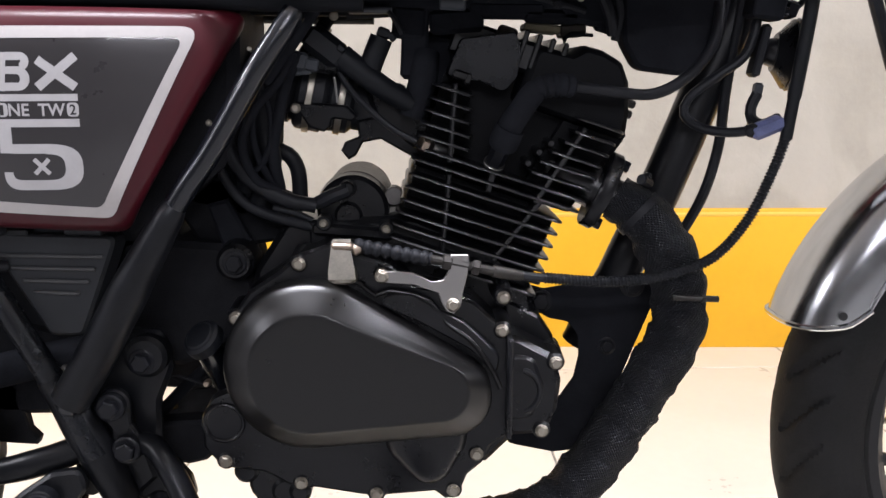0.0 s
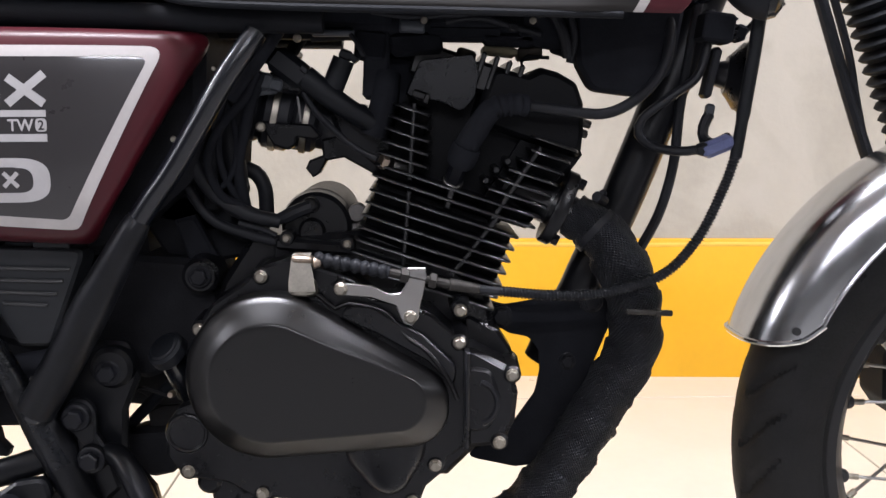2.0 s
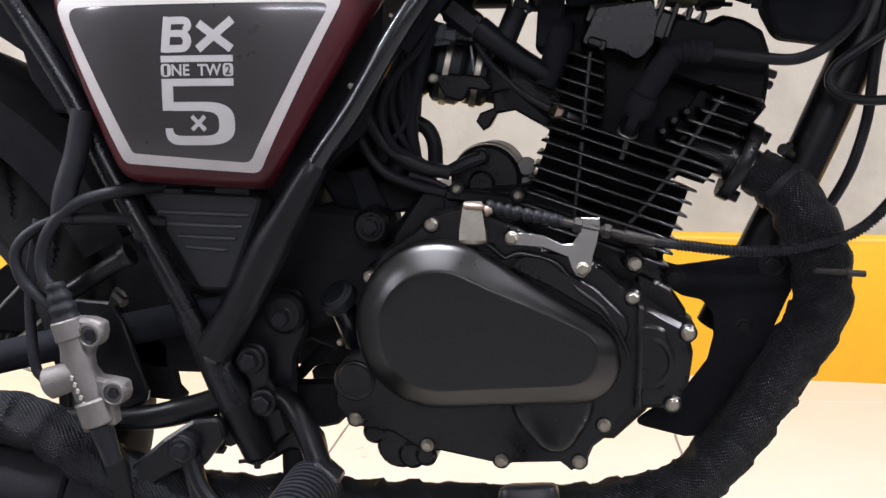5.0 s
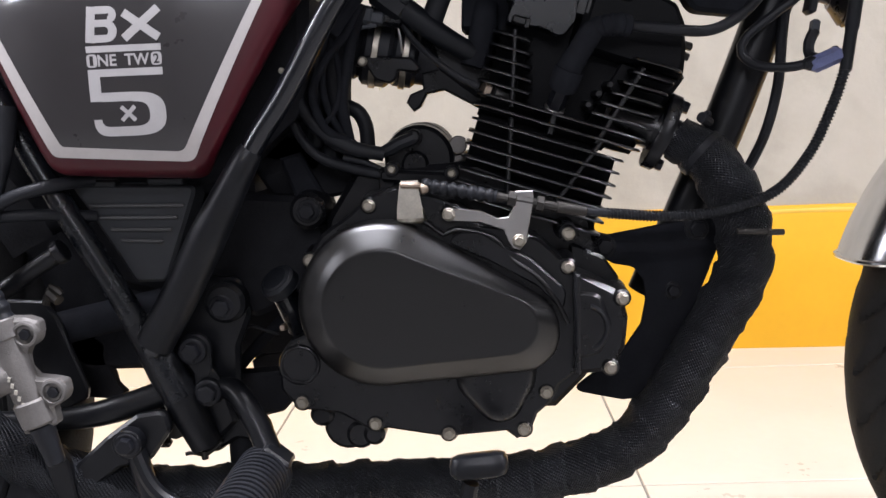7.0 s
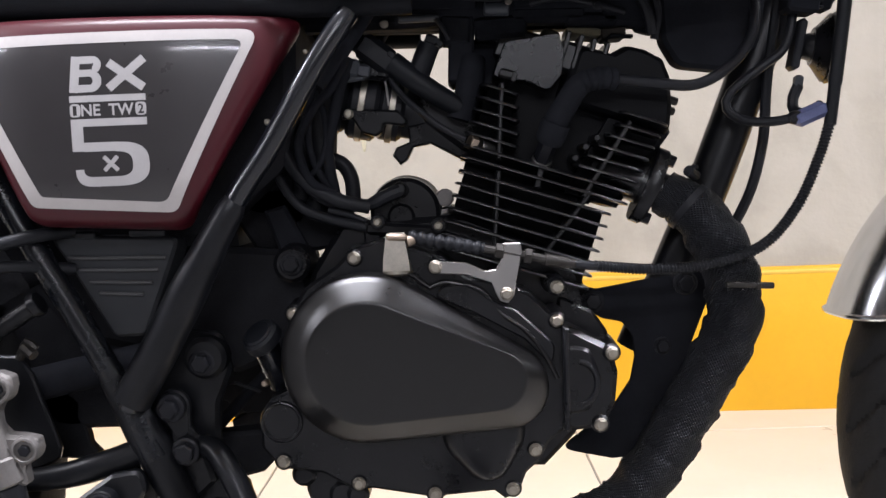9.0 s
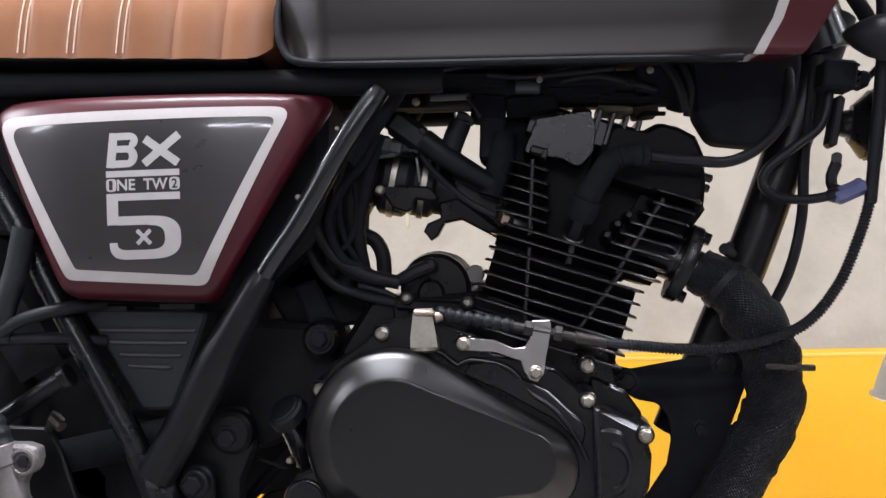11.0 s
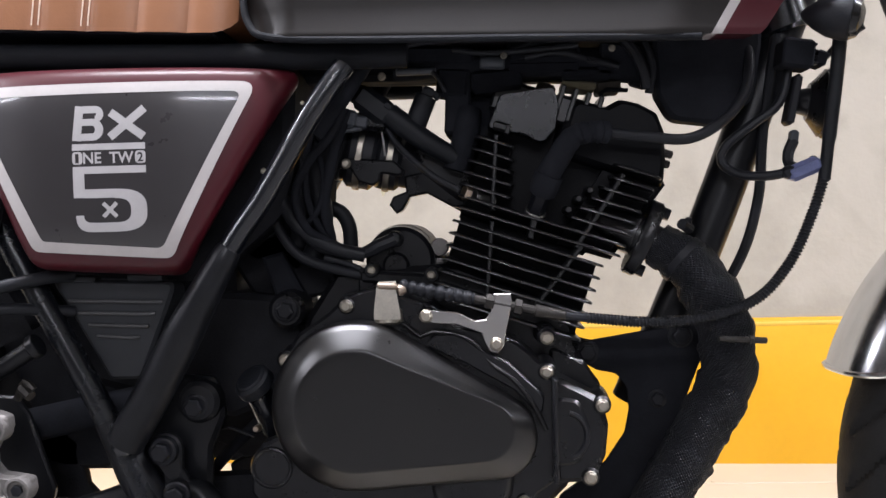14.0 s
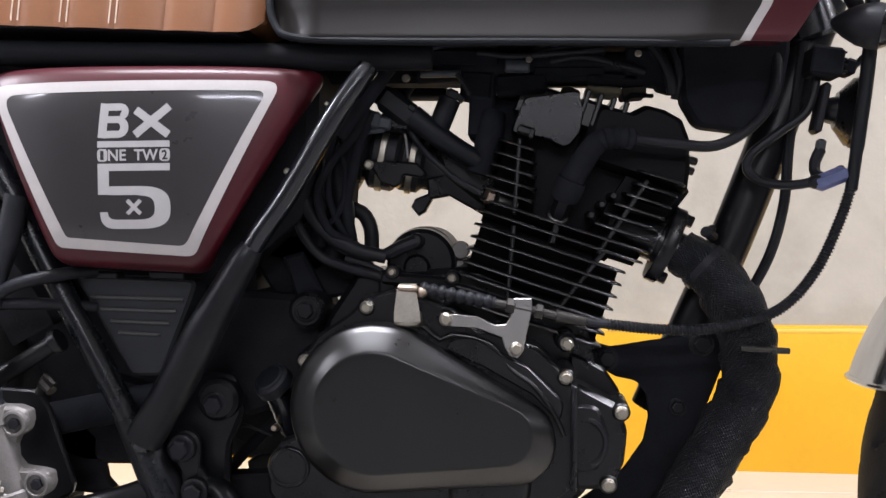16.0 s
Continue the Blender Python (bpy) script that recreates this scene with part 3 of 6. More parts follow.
part("sump_bulge", bm, case_black, clutch_cover)
bm = bmesh.new()
prism(bm, rounded([(0.0, 0.478), (0.035, 0.462), (0.08, 0.436), (0.104, 0.41), (0.108, 0.43), (0.075, 0.462), (0.05, 0.474), (0.03, 0.488), (0.008, 0.488)], 0.012, 5, 2), -0.095, -0.1135, 0.0015)
part("cast_rib", bm, case_black, clutch_cover)
bm = bmesh.new()
prism(bm, [(0.1135, 0.352), (0.1185, 0.351), (0.1195, 0.445), (0.1145, 0.447)], -0.09, -0.12, 0.0016)
part("edge_rib", bm, case_black, clutch_cover)

bm = bmesh.new()
sweep(bm, [(-0.03, -0.106, 0.5), (-0.018, -0.108, 0.497), (-0.004, -0.109, 0.486), (0.008, -0.109, 0.4905), (0.042, -0.11, 0.482), (0.06, -0.112, 0.46), (0.08, -0.115, 0.4455), (0.097, -0.117, 0.423), (0.108, -0.116, 0.4)], 0.0022, 10)
part("casting_ledge", bm, engine_black, clutch_cover)
# front case cover
bm = bmesh.new()
prism(bm, rounded([(0.116, 0.448), (0.16, 0.424), (0.166, 0.4), (0.163, 0.372), (0.152, 0.348), (0.116, 0.346)], 0.008, 4, 2), 0.05, -0.1, 0.005)
front_cover = part("front_case_cover", bm, case_black, bike, "small black case cover in front of the clutch cover")
bm = bmesh.new()
prism(bm, rounded([(0.116, 0.428), (0.14, 0.424), (0.15, 0.396), (0.14, 0.366), (0.116, 0.362)], 0.012, 5, 2), -0.09, -0.104, 0.003)
part("step", bm, case_black, front_cover)
bm = bmesh.new()
sweep(bm, [(0.127 + 0.0185 * math.cos(t), -0.104, 0.392 + 0.0205 * math.sin(t)) for t in (radians(-75 + 12 * k) for k in range(14))], 0.0028, 10)
part("raised_arc", bm, case_black, front_cover)
for x, z in ((0.16, 0.419), (0.148, 0.353)):
    bm = bmesh.new()
    cyl(bm, (x, -0.05, z), (x, -0.103, z), 0.0105, 0.0085, 18, 0.002)
    part("boss", bm, case_black, front_cover)
    bolt(front_cover, x, -0.103, z, 15)

bm = bmesh.new()
prism(bm, rounded([(0.115, 0.47), (0.15, 0.452), (0.1635, 0.432), (0.162, 0.405), (0.12, 0.405)], 0.006, 4, 2), -0.03, -0.06, 0.003)
part("case_lug", bm, case_black, front_cover)

# oil window, filler cap
bm = bmesh.new()
revolve(bm, [(0.0, 0.007), (0.0135, 0.007), (0.0152, 0.005), (0.0158, -0.005), (0.0175, -0.0065), (0.0188, -0.006), (0.0205, -0.003), (0.0215, 0.03), (0.0, 0.03)], Vector((-0.146, -0.1, 0.366)), 40)
part("oil_window", bm, case_black, crankcase, "round dark oil sight glass")
bm = bmesh.new()
a = Vector((-0.151, -0.07, 0.395))
b = Vector((-0.1605, -0.1, 0.444))
cyl(bm, a, b, 0.0115, 0.0125, 22)
part("filler_neck", bm, frame_black, crankcase)
bm = bmesh.new()
cyl(bm, (-0.1615, -0.088, 0.4), (-0.1625, -0.096, 0.4005), 0.0036, 0.003, 12, 0.0008)
part("neck_bolt", bm, brass_metal, crankcase, "tarnished brass bolt beside the filler neck")
bm = bmesh.new()
q = Vector((-0.42, -0.56, 0.714))
cyl(bm, b - q * 0.006, b + q * 0.008, 0.0185, 0.0182, 32, 0.0025)
cyl(bm, b + q * 0.007, b + q * 0.0095, 0.0145, 0.0135, 28, 0.001)
part("filler_cap", bm, plastic, crankcase, "black plastic oil filler cap")
# drain cluster under the sump
for x, z, r, y in ((-0.106, 0.298, 0.026, -0.088), (-0.13, 0.312, 0.013, -0.0945), (-0.08, 0.291, 0.012, -0.096), (-0.094, 0.29, 0.016, -0.0915)):
    bm = bmesh.new()
    cyl(bm, (x, -0.03, z), (x, y, z), r, r * 0.9, 20, 0.004)
    part("drain_boss", bm, case_black, crankcase)

# clutch release bracket (pale) and the lever plate
bm = bmesh.new()
loft(bm, [[Vector((-0.033 + s * w, y, z)) for s in (-1, 1)] + [Vector((-0.033 + s * w, y + 0.0025, z)) for s in (1, -1)] for w, y, z in ((0.012, -0.118, 0.503), (0.0115, -0.121, 0.512), (0.0085, -0.122, 0.532), (0.008, -0.118, 0.536), (0.008, -0.106, 0.537))])
release = part("release_arm", bm, ivory, bike, "pale clutch release arm with a worn coat")
bm = bmesh.new()
cyl(bm, (-0.033, -0.105, 0.498), (-0.033, -0.105, 0.512), 0.0135, 0.0125, 20, 0.002)
part("pivot", bm, clamp_steel, release)
bm = bmesh.new()
box(bm, (-0.0315, -0.1185, 0.5335), (0.019, 0.012, 0.006), (0, 4, 0), 0.002)
cyl(bm, (-0.0235, -0.116, 0.5285), (-0.0165, -0.114, 0.531), 0.0055, 0.005, 12, 0.001)
part("arm_fork", bm, brass_metal, release, "tarnished brass hook at the cable's end")
bm = bmesh.new()
LEVER = [(-0.004, 0.505), (0.0, 0.511), (0.03, 0.508), (0.046, 0.5), (0.056, 0.501), (0.0605, 0.508), (0.063, 0.524), (0.079, 0.524), (0.08, 0.515), (0.074, 0.49), (0.072, 0.477), (0.066, 0.47), (0.059, 0.472), (0.055, 0.48), (0.052, 0.489), (0.03, 0.497), (0.003, 0.499)]
prism(bm, LEVER, -0.112, -0.116, 0.0008)
cable_bracket = part("cable_bracket", bm, steel, bike, "bare steel clutch cable bracket bolted to the case")
bolt(cable_bracket, 0.002, -0.116, 0.505, 10)
bolt(cable_bracket, 0.065, -0.116, 0.4785, 25)
bm = bmesh.new()
box(bm, (0.071, -0.108, 0.519), (0.017, 0.016, 0.0025), (0, 20, 0), 0.0006)
part("bracket_ear", bm, steel, cable_bracket)

# clutch cable: bellows, adjuster, outer sheath with a wound spring guard
bm = bmesh.new()
sweep(bm, [(-0.022, -0.112, 0.533), (0.0, -0.112, 0.5285), (0.03, -0.112, 0.5225), (0.046, -0.112, 0.5195)], lambda t: 0.0048 + 0.0022 * abs(math.sin(t * 26)), 12, 0.0012)
cable = part("clutch_cable", bm, rubber, bike, "black clutch cable in a spring-wound sheath")
for x0, x1, r in ((0.056, 0.064, 0.0075), (0.082, 0.089, 0.0075)):
    bm = bmesh.new()
    f = lambda x: Vector((x, -0.112, 0.5195 - 0.21 * (x - 0.046)))
    cyl(bm, f(x0), f(x1), r, r, 6, 0.001)
    part("adjuster_nut", bm, dull_bolt, cable)
bm = bmesh.new()
sweep(bm, [(0.046, -0.112, 0.5195), (0.08, -0.112, 0.5125), (0.1, -0.111, 0.508), (0.108, -0.11, 0.506)], 0.0042, 10)
part("adjuster", bm, dull_bolt, cable)
bm = bmesh.new()
cyl(bm, (0.1, -0.111, 0.508), (0.128, -0.107, 0.502), 0.0058, 0.005, 14, 0.001)
part("ferrule", bm, dull_bolt, cable)
WAY = [(0.125, -0.107, 0.5025), (0.147, -0.104, 0.4995), (0.2, -0.098, 0.494), (0.25, -0.092, 0.4955), (0.303, -0.086, 0.5105), (0.338, -0.08, 0.545), (0.361, -0.076, 0.591), (0.372, -0.074, 0.622)]
bm = bmesh.new()
sweep(bm, WAY, 0.0042, 10)
part("sheath", bm, rubber, cable)
bm = bmesh.new()
coil(bm, WAY[1:], 0.0047, 0.0008, 0.0033)
part("spring_guard", bm, rubber, cable)
bm = bmesh.new()
sweep(bm, [(0.372, -0.074, 0.62), (0.377, -0.073, 0.655), (0.387, -0.074, 0.735), (0.3895, -0.076, 0.785), (0.3905, -0.076, 0.85)], lambda t: 0.0064 if t > 0.16 else 0.0056, 12)
part("upper_sheath", bm, plastic, cable)

# ---- exhaust header in black heat wrap ----
PIPE = [(0.223, -0.041, 0.563), (0.246, -0.049, 0.548), (0.267, -0.058, 0.52), (0.283, -0.06, 0.477), (0.282, -0.06, 0.432), (0.257, -0.06, 0.384), (0.227, -0.06, 0.333), (0.197, -0.06, 0.288), (0.16, -0.062, 0.255), (0.103, -0.066, 0.238),
        (0.046, -0.07, 0.231), (-0.07, -0.078, 0.231), (-0.2, -0.088, 0.234), (-0.32, -0.1, 0.243), (-0.395, -0.112, 0.272), (-0.427, -0.118, 0.297), (-0.467, -0.12, 0.317), (-0.52, -0.125, 0.326), (-0.66, -0.135, 0.34), (-0.85, -0.14, 0.38)]


def wrapped_pipe(points, radius, pitch=0.034):
    """A pipe wound with overlapping tape: each turn steps up over the last, with frayed edges."""
    path = frames_along(spline(points, 0.0035))
    bm = bmesh.new()
    layer = bm.loops.layers.uv.new("weave")
    seg, way, last, loops, ss = 40, 0.0, None, [], []
    for p, a, b in path:
        way += (p - last).length if last is not None else 0
        last = p
        ring = []
        for k in range(seg):
            t = 2 * math.pi * k / seg
            turns = way / pitch + 0.9 * k / seg + 0.12 * noise.noise(Vector((way * 9, k * 0.1, 3)))
            step = turns % 1.0
            fold = 0.0016 * noise.noise(Vector((way * 45, math.cos(t) * 1.5, math.sin(t) * 1.5)))
            rad = radius * (0.78 + 0.22 * min(1.0, way / 0.06)) + 0.0043 * min(1.0, step * 10) * (1 - 0.7 * step) + 1.9 * fold + 0.0012 * noise.noise(Vector((way * 160, k * 0.9, 1)))
            ring.append(p + rad * (math.cos(t) * a + math.sin(t) * b))
        loops.append(ring)
        ss.append(way)
    rows = [[bm.verts.new(p) for p in ring] for ring in loops]
    for i in range(len(rows) - 1):
        for k in range(seg):
            n = (k + 1) % seg
            f = bm.faces.new((rows[i][k], rows[i][n], rows[i + 1][n], rows[i + 1][k]))
            for loop, (s, c) in zip(f.loops, ((ss[i], k), (ss[i], k + 1), (ss[i + 1], k + 1), (ss[i + 1], k))):
                loop[layer].uv = (s, c / seg * 2 * math.pi * radius + s * 0.25)
    bm.faces.new(rows[0][::-1])
    bm.faces.new(rows[-1])
    return bm


exhaust = part("exhaust_pipe", wrapped_pipe(PIPE, 0.0234), heat_wrap, bike, "exhaust header wound in frayed black heat wrap")


def band(parent, points, i, radius, width, mat):
    path = spline(points, 0.004)
    a, b = path[i], path[i + max(2, int(width / 0.004))]
    bm = bmesh.new()
    cyl(bm, a, b, radius, radius, 36, 0.0006)
    return part("clamp", bm, mat, parent)


band(exhaust, PIPE, 6, 0.0252, 0.008, rubber)
bm = bmesh.new()
cyl(bm, (0.243, -0.062, 0.583), (0.254, -0.05, 0.577), 0.0055, 0.005, 10, 0.001)
cyl(bm, (0.25, -0.056, 0.583), (0.252, -0.055, 0.588), 0.004, 0.0035, 8, 0.001)
part("clamp_screw", bm, black_bolt, exhaust)
bm = bmesh.new()
cyl(bm, (0.268, -0.092, 0.4765), (0.297, -0.089, 0.4745), 0.0028, 0.0028, 12, 0.0006)
cyl(bm, (0.296, -0.089, 0.4745), (0.3, -0.0885, 0.4742), 0.0045, 0.0045, 6, 0.0006)
cyl(bm, (0.3, -0.0885, 0.4742), (0.313, -0.088, 0.4735), 0.003, 0.003, 10, 0.0006)
part("clamp_screw", bm, dull_bolt, exhaust, "dark screw of the wrap clamp")
bm = bmesh.new()
cyl(bm, (-0.37, -0.098, 0.228), (-0.43, -0.104, 0.243), 0.03, 0.045, 32)
cyl(bm, (-0.43, -0.104, 0.243), (-0.85, -0.135, 0.31), 0.045, 0.046, 32, 0.004)
part("muffler", bm, shade_black, exhaust, "dark muffler body below the wrapped pipe")
# flange at the port
bm = bmesh.new()
c0, c1 = Vector((0.205, -0.036, 0.5725)), Vector((0.2165, -0.039, 0.567))
n = (c1 - c0).normalized()
side = n.cross(Vector((0, 1, 0))).normalized()
ring = lambda c, k: [c + side * (0.0385 * k * math.cos(t)) + Vector((0, 1, 0)) * (0.0235 * k * math.copysign(abs(math.sin(t)) ** 0.8, math.sin(t))) for t in (2 * math.pi * i / 36 for i in range(36))]
loft(bm, [ring(c0, 0.95), ring(c0 + n * 0.0015, 1), ring(c1 - n * 0.0025, 1), ring(c1, 0.94)])
part("port_flange", bm, case_black, exhaust)
bm = bmesh.new()
cyl(bm, c0, Vector((0.24, -0.046, 0.553)), 0.0185, 0.0185, 24)
part("neck", bm, case_black, exhaust)
for s in (-1, 1):
    p = c1 + side * 0.03 * s
    bm = bmesh.new()
    cyl(bm, p - n * 0.002, p + n * 0.008, 0.006, 0.006, 6, 0.001)
    part("flange_nut", bm, black_bolt, exhaust)
bm = bmesh.new()
cyl(bm, c0 - n * 0.05, c0, 0.021, 0.021, 24)
part("exhaust_port", bm, fin_black, head)

# ---- frame ----
bm = bmesh.new()
sweep(bm, [(0.373, 0, 0.81), (0.347, 0, 0.744), (0.286, 0, 0.586), (0.248, 0, 0.5), (0.238, 0.004, 0.475), (0.222, 0.012, 0.44), (0.205, 0.016, 0.4)], 0.0215, 20)
down_tube = part("down_tube", bm, frame_dull, bike, "black frame down tube")
bm = bmesh.new()
sweep(bm, [(0.35, 0, 0.8), (0.1, 0, 0.772), (-0.1, 0, 0.768), (-0.3, 0, 0.772)], 0.018, 14)
part("top_tube", bm, frame_black, bike)
for s in (-1, 1):
    bm = bmesh.new()
    sweep(bm, [(-0.066, 0.122 * s, 0.731), (-0.073, 0.126 * s, 0.72), (-0.0905, 0.129 * s, 0.695), (-0.1065, 0.13 * s, 0.67), (-0.126, 0.13 * s, 0.638), (-0.144, 0.13 * s, 0.61), (-0.168, 0.13 * s, 0.577), (-0.2055, 0.13 * s, 0.5148), (-0.256, 0.124 * s, 0.4307), (-0.2816, 0.118 * s, 0.388)], 0.0101, 20)
    part("frame_tube", bm, frame_black, bike, "glossy black diagonal frame tube")
    bm = bmesh.new()
    sweep(bm, [(-0.171, 0.13 * s, 0.573), (-0.206, 0.128 * s, 0.5148), (-0.2485, 0.12 * s, 0.4425), (-0.2797, 0.114 * s, 0.3939)], lambda t: 0.0098 + 0.0024 * min(1, t * 25) + 0.0055 * min(1, t * 2.2), 18)
    part("tube_sleeve", bm, frame_dull, bike, "dull black sleeve round the frame tube")
    bm = bmesh.new()
    sweep(bm, [(-0.5, 0.105 * s, 0.775), (-0.486, 0.107 * s, 0.753), (-0.455, 0.109 * s, 0.708), (-0.409, 0.11 * s, 0.632), (-0.374, 0.11 * s, 0.56), (-0.333, 0.11 * s, 0.483), (-0.29, 0.11 * s, 0.4), (-0.262, 0.11 * s, 0.338), (-0.24, 0.11 * s, 0.285), (-0.232, 0.108 * s, 0.268)][:7 if s > 0 else 8], 0.0115, 14)
    part("frame_tube", bm, frame_satin, bike, "glossy black diagonal frame tube")
    bm = bmesh.new()
    sweep(bm, [(-0.01, 0.1 * s, 0.7445), (-0.1, 0.101 * s, 0.7455), (-0.2, 0.1 * s, 0.7485), (-0.42, 0.098 * s, 0.757), (-0.62, 0.096 * s, 0.775)], 0.0125, 18)
    part("seat_rail", bm, gaiter_rubber, bike, "black seat rail")
    bm = bmesh.new()
    sweep(bm, [(-0.045, 0.07 * s, 0.752), (-0.062, 0.072 * s, 0.728), (-0.085, 0.072 * s, 0.696), (-0.1, 0.07 * s, 0.675)], 0.007, 14)
    part("inner_tube", bm, soft_black, bike)
# footpeg plate, its bolts and the bent stay
bm = bmesh.new()
prism(bm, rounded([(-0.247, 0.45), (-0.205, 0.448), (-0.196, 0.412), (-0.21, 0.38), (-0.212, 0.335), (-0.186, 0.302), (-0.18, 0.276), (-0.218, 0.286), (-0.24, 0.272), (-0.262, 0.276), (-0.294, 0.307), (-0.3, 0.369)], 0.01, 4, 2), -0.066, -0.08, 0.004)
plate = part("footpeg_plate", bm, frame_dull, bike, "black footpeg plate with two large bolts")
bm = bmesh.new()
prism(bm, egg((-0.248, 0.383), 0.0155, (-0.2415, 0.3615), 0.009, 36), -0.09, -0.1, 0.002)
prism(bm, egg((-0.236, 0.342), 0.0148, (-0.2425, 0.3635), 0.009, 36), -0.0895, -0.0995, 0.002)
part("link_plate", bm, frame_dull, plate)
for x, z in ((-0.248, 0.383), (-0.236, 0.342)):
    bm = bmesh.new()
    revolve(bm, [(0.0, -0.006), (0.0125, -0.006), (0.0135, -0.0045), (0.0135, 0.004), (0.0, 0.004)], Vector((x, -0.101, z)), 32)
    part("washer", bm, frame_dull, plate)
    bolt(plate, x, -0.1065, z, 12 if x < -0.24 else 40, DARK_BOLT, 0.85)
bm = bmesh.new()
cyl(bm, (-0.218, -0.07, 0.4255), (-0.218, -0.092, 0.4255), 0.021, 0.02, 28, 0.004)
part("pivot_boss", bm, frame_dull, plate)
bolt(plate, -0.221, -0.091, 0.4215, 8, DARK_BOLT, 0.82)
bm = bmesh.new()
sweep(bm, [(-0.232, -0.09, 0.342), (-0.213, -0.1, 0.343), (-0.198, -0.112, 0.33), (-0.184, -0.122, 0.309), (-0.175, -0.13, 0.29), (-0.166, -0.138, 0.268)], lambda t: 0.0105 + 0.002 * t, 16)
part("peg_stay", bm, frame_dull, plate)
bm = bmesh.new()
box(bm, (-0.168, -0.135, 0.286), (0.03, 0.03, 0.018), (0, 40, 0), 0.003)
part("peg_clevis", bm, frame_dull, plate)
bm = bmesh.new()
prism(bm, rounded([(-0.25, 0.336), (-0.165, 0.34), (-0.168, 0.31), (-0.182, 0.296), (-0.2, 0.292), (-0.248, 0.3)], 0.006, 4, 2), 0.0, -0.03, 0.004)
part("sump_rear", bm, shade_black, crankcase)
bm = bmesh.new()
prism(bm, rounded([(-0.292, 0.345), (-0.224, 0.345), (-0.213, 0.308), (-0.231, 0.292), (-0.235, 0.279), (-0.249, 0.274), (-0.261, 0.283), (-0.279, 0.311)], 0.006, 4, 2), -0.07, -0.094, 0.004)
part("plate_toe", bm, frame_dull, plate)
bm = bmesh.new()
sweep(bm, [(-0.298, -0.11, 0.415), (-0.287, -0.106, 0.39), (-0.27, -0.102, 0.352), (-0.253, -0.1, 0.312), (-0.2435, -0.098, 0.288)], lambda t: 0.012 + 0.0058 * min(1, t * 2.5) - 0.007 * max(0, t - 0.65), 18)
part("toe_sleeve", bm, frame_dull, plate)
bm = bmesh.new()
prism(bm, [(-0.291, 0.318), (-0.279, 0.32), (-0.27, 0.318), (-0.263, 0.309), (-0.268, 0.303), (-0.266, 0.297), (-0.273, 0.294), (-0.284, 0.296), (-0.279, 0.29), (-0.281, 0.286), (-0.289, 0.286), (-0.293, 0.303)], -0.09, -0.1, 0.0015)
cyl(bm, (-0.274, -0.096, 0.312), (-0.274, -0.106, 0.312), 0.0048, 0.004, 12, 0.001)
box(bm, (-0.283, -0.1, 0.292), (0.007, 0.01, 0.004), (0, 20, 0), 0.001)
part("switch_bracket", bm, dull_bolt, plate, "small dirty switch bracket")
bm = bmesh.new()
sweep(bm, [(-0.266, -0.095, 0.2775), (-0.258, -0.095, 0.2785), (-0.247, -0.096, 0.2765), (-0.237, -0.097, 0.283), (-0.228, -0.098, 0.291)], 0.0021, 8)
cyl(bm, (-0.2475, -0.095, 0.28), (-0.2475, -0.095, 0.272), 0.0035, 0.0035, 10)
part("stand_wire", bm, dull_bolt, plate)
bm = bmesh.new()
prism(bm, [(-0.243, 0.268), (-0.239, 0.277), (-0.221, 0.286), (-0.216, 0.2845), (-0.224, 0.278)], -0.045, -0.05, 0.001)
part("stand_tab", bm, cast_alloy, plate, "pale metal tab")
bm = bmesh.new()
cyl(bm, (-0.219, -0.06, 0.3), (-0.219, -0.06, 0.25), 0.0135, 0.0135, 16, 0.002)
part("stand_leg", bm, shade_black, plate)
bm = bmesh.new()
coil(bm, [(-0.2985, -0.075, 0.404), (-0.294, -0.075, 0.4045), (-0.287, -0.075, 0.4055)], 0.0095, 0.0011, 0.0028, 6, 14)
part("return_spring", bm, steel, plate, "pale coil of the brake pedal spring")
# footpeg: ribbed rubber
bm = bmesh.new()
prof = []
for k in range(14):
    y = -0.132 - 0.0085 * k
    prof += [(0.0205, y), (0.0262, y - 0.0006), (0.0268, y - 0.0028), (0.0262, y - 0.0048), (0.0205, y - 0.0054)]
prof += [(0.019, prof[-1][1] - 0.003), (0.012, prof[-1][1] - 0.005)]
loft(bm, [[Vector((-0.18 + r * math.cos(t), y, 0.272 + r * math.sin(t))) for t in (2 * math.pi * i / 32 for i in range(32))] for r, y in prof])
peg = part("footpeg", bm, rubber, bike, "ribbed black rubber footpeg")
# brake pedal with its long arm
bm = bmesh.new()
sweep(bm, [(-0.306, -0.128, 0.3), (-0.27, -0.142, 0.25), (-0.15, -0.17, 0.215), (-0.05, -0.18, 0.212), (-0.0, -0.182, 0.235), (0.014, -0.182, 0.276)], 0.0075, 10)
pedal = part("brake_pedal", bm, frame_dull, bike, "black brake pedal with a flat worn tip")
bm = bmesh.new()
turn = Euler((radians(-16), radians(-5), 0)).to_matrix()
rows = []
for z, k in ((-0.0105, 0.62), (-0.009, 0.86), (-0.004, 1.0), (0.004, 1.0), (0.0085, 0.93), (0.0105, 0.75)):
    rows.append([Vector((0.0215, -0.18, 0.291)) + turn @ Vector((0.0255 * k * math.copysign(abs(math.cos(t)) ** 0.45, math.cos(t)), 0.021 * k * math.copysign(abs(math.sin(t)) ** 0.45, math.sin(t)), z)) for t in (2 * math.pi * i / 36 for i in range(36))])
loft(bm, rows)
part("pedal_pad", bm, frame_dull, pedal, "worn black pedal tip")
bm = bmesh.new()
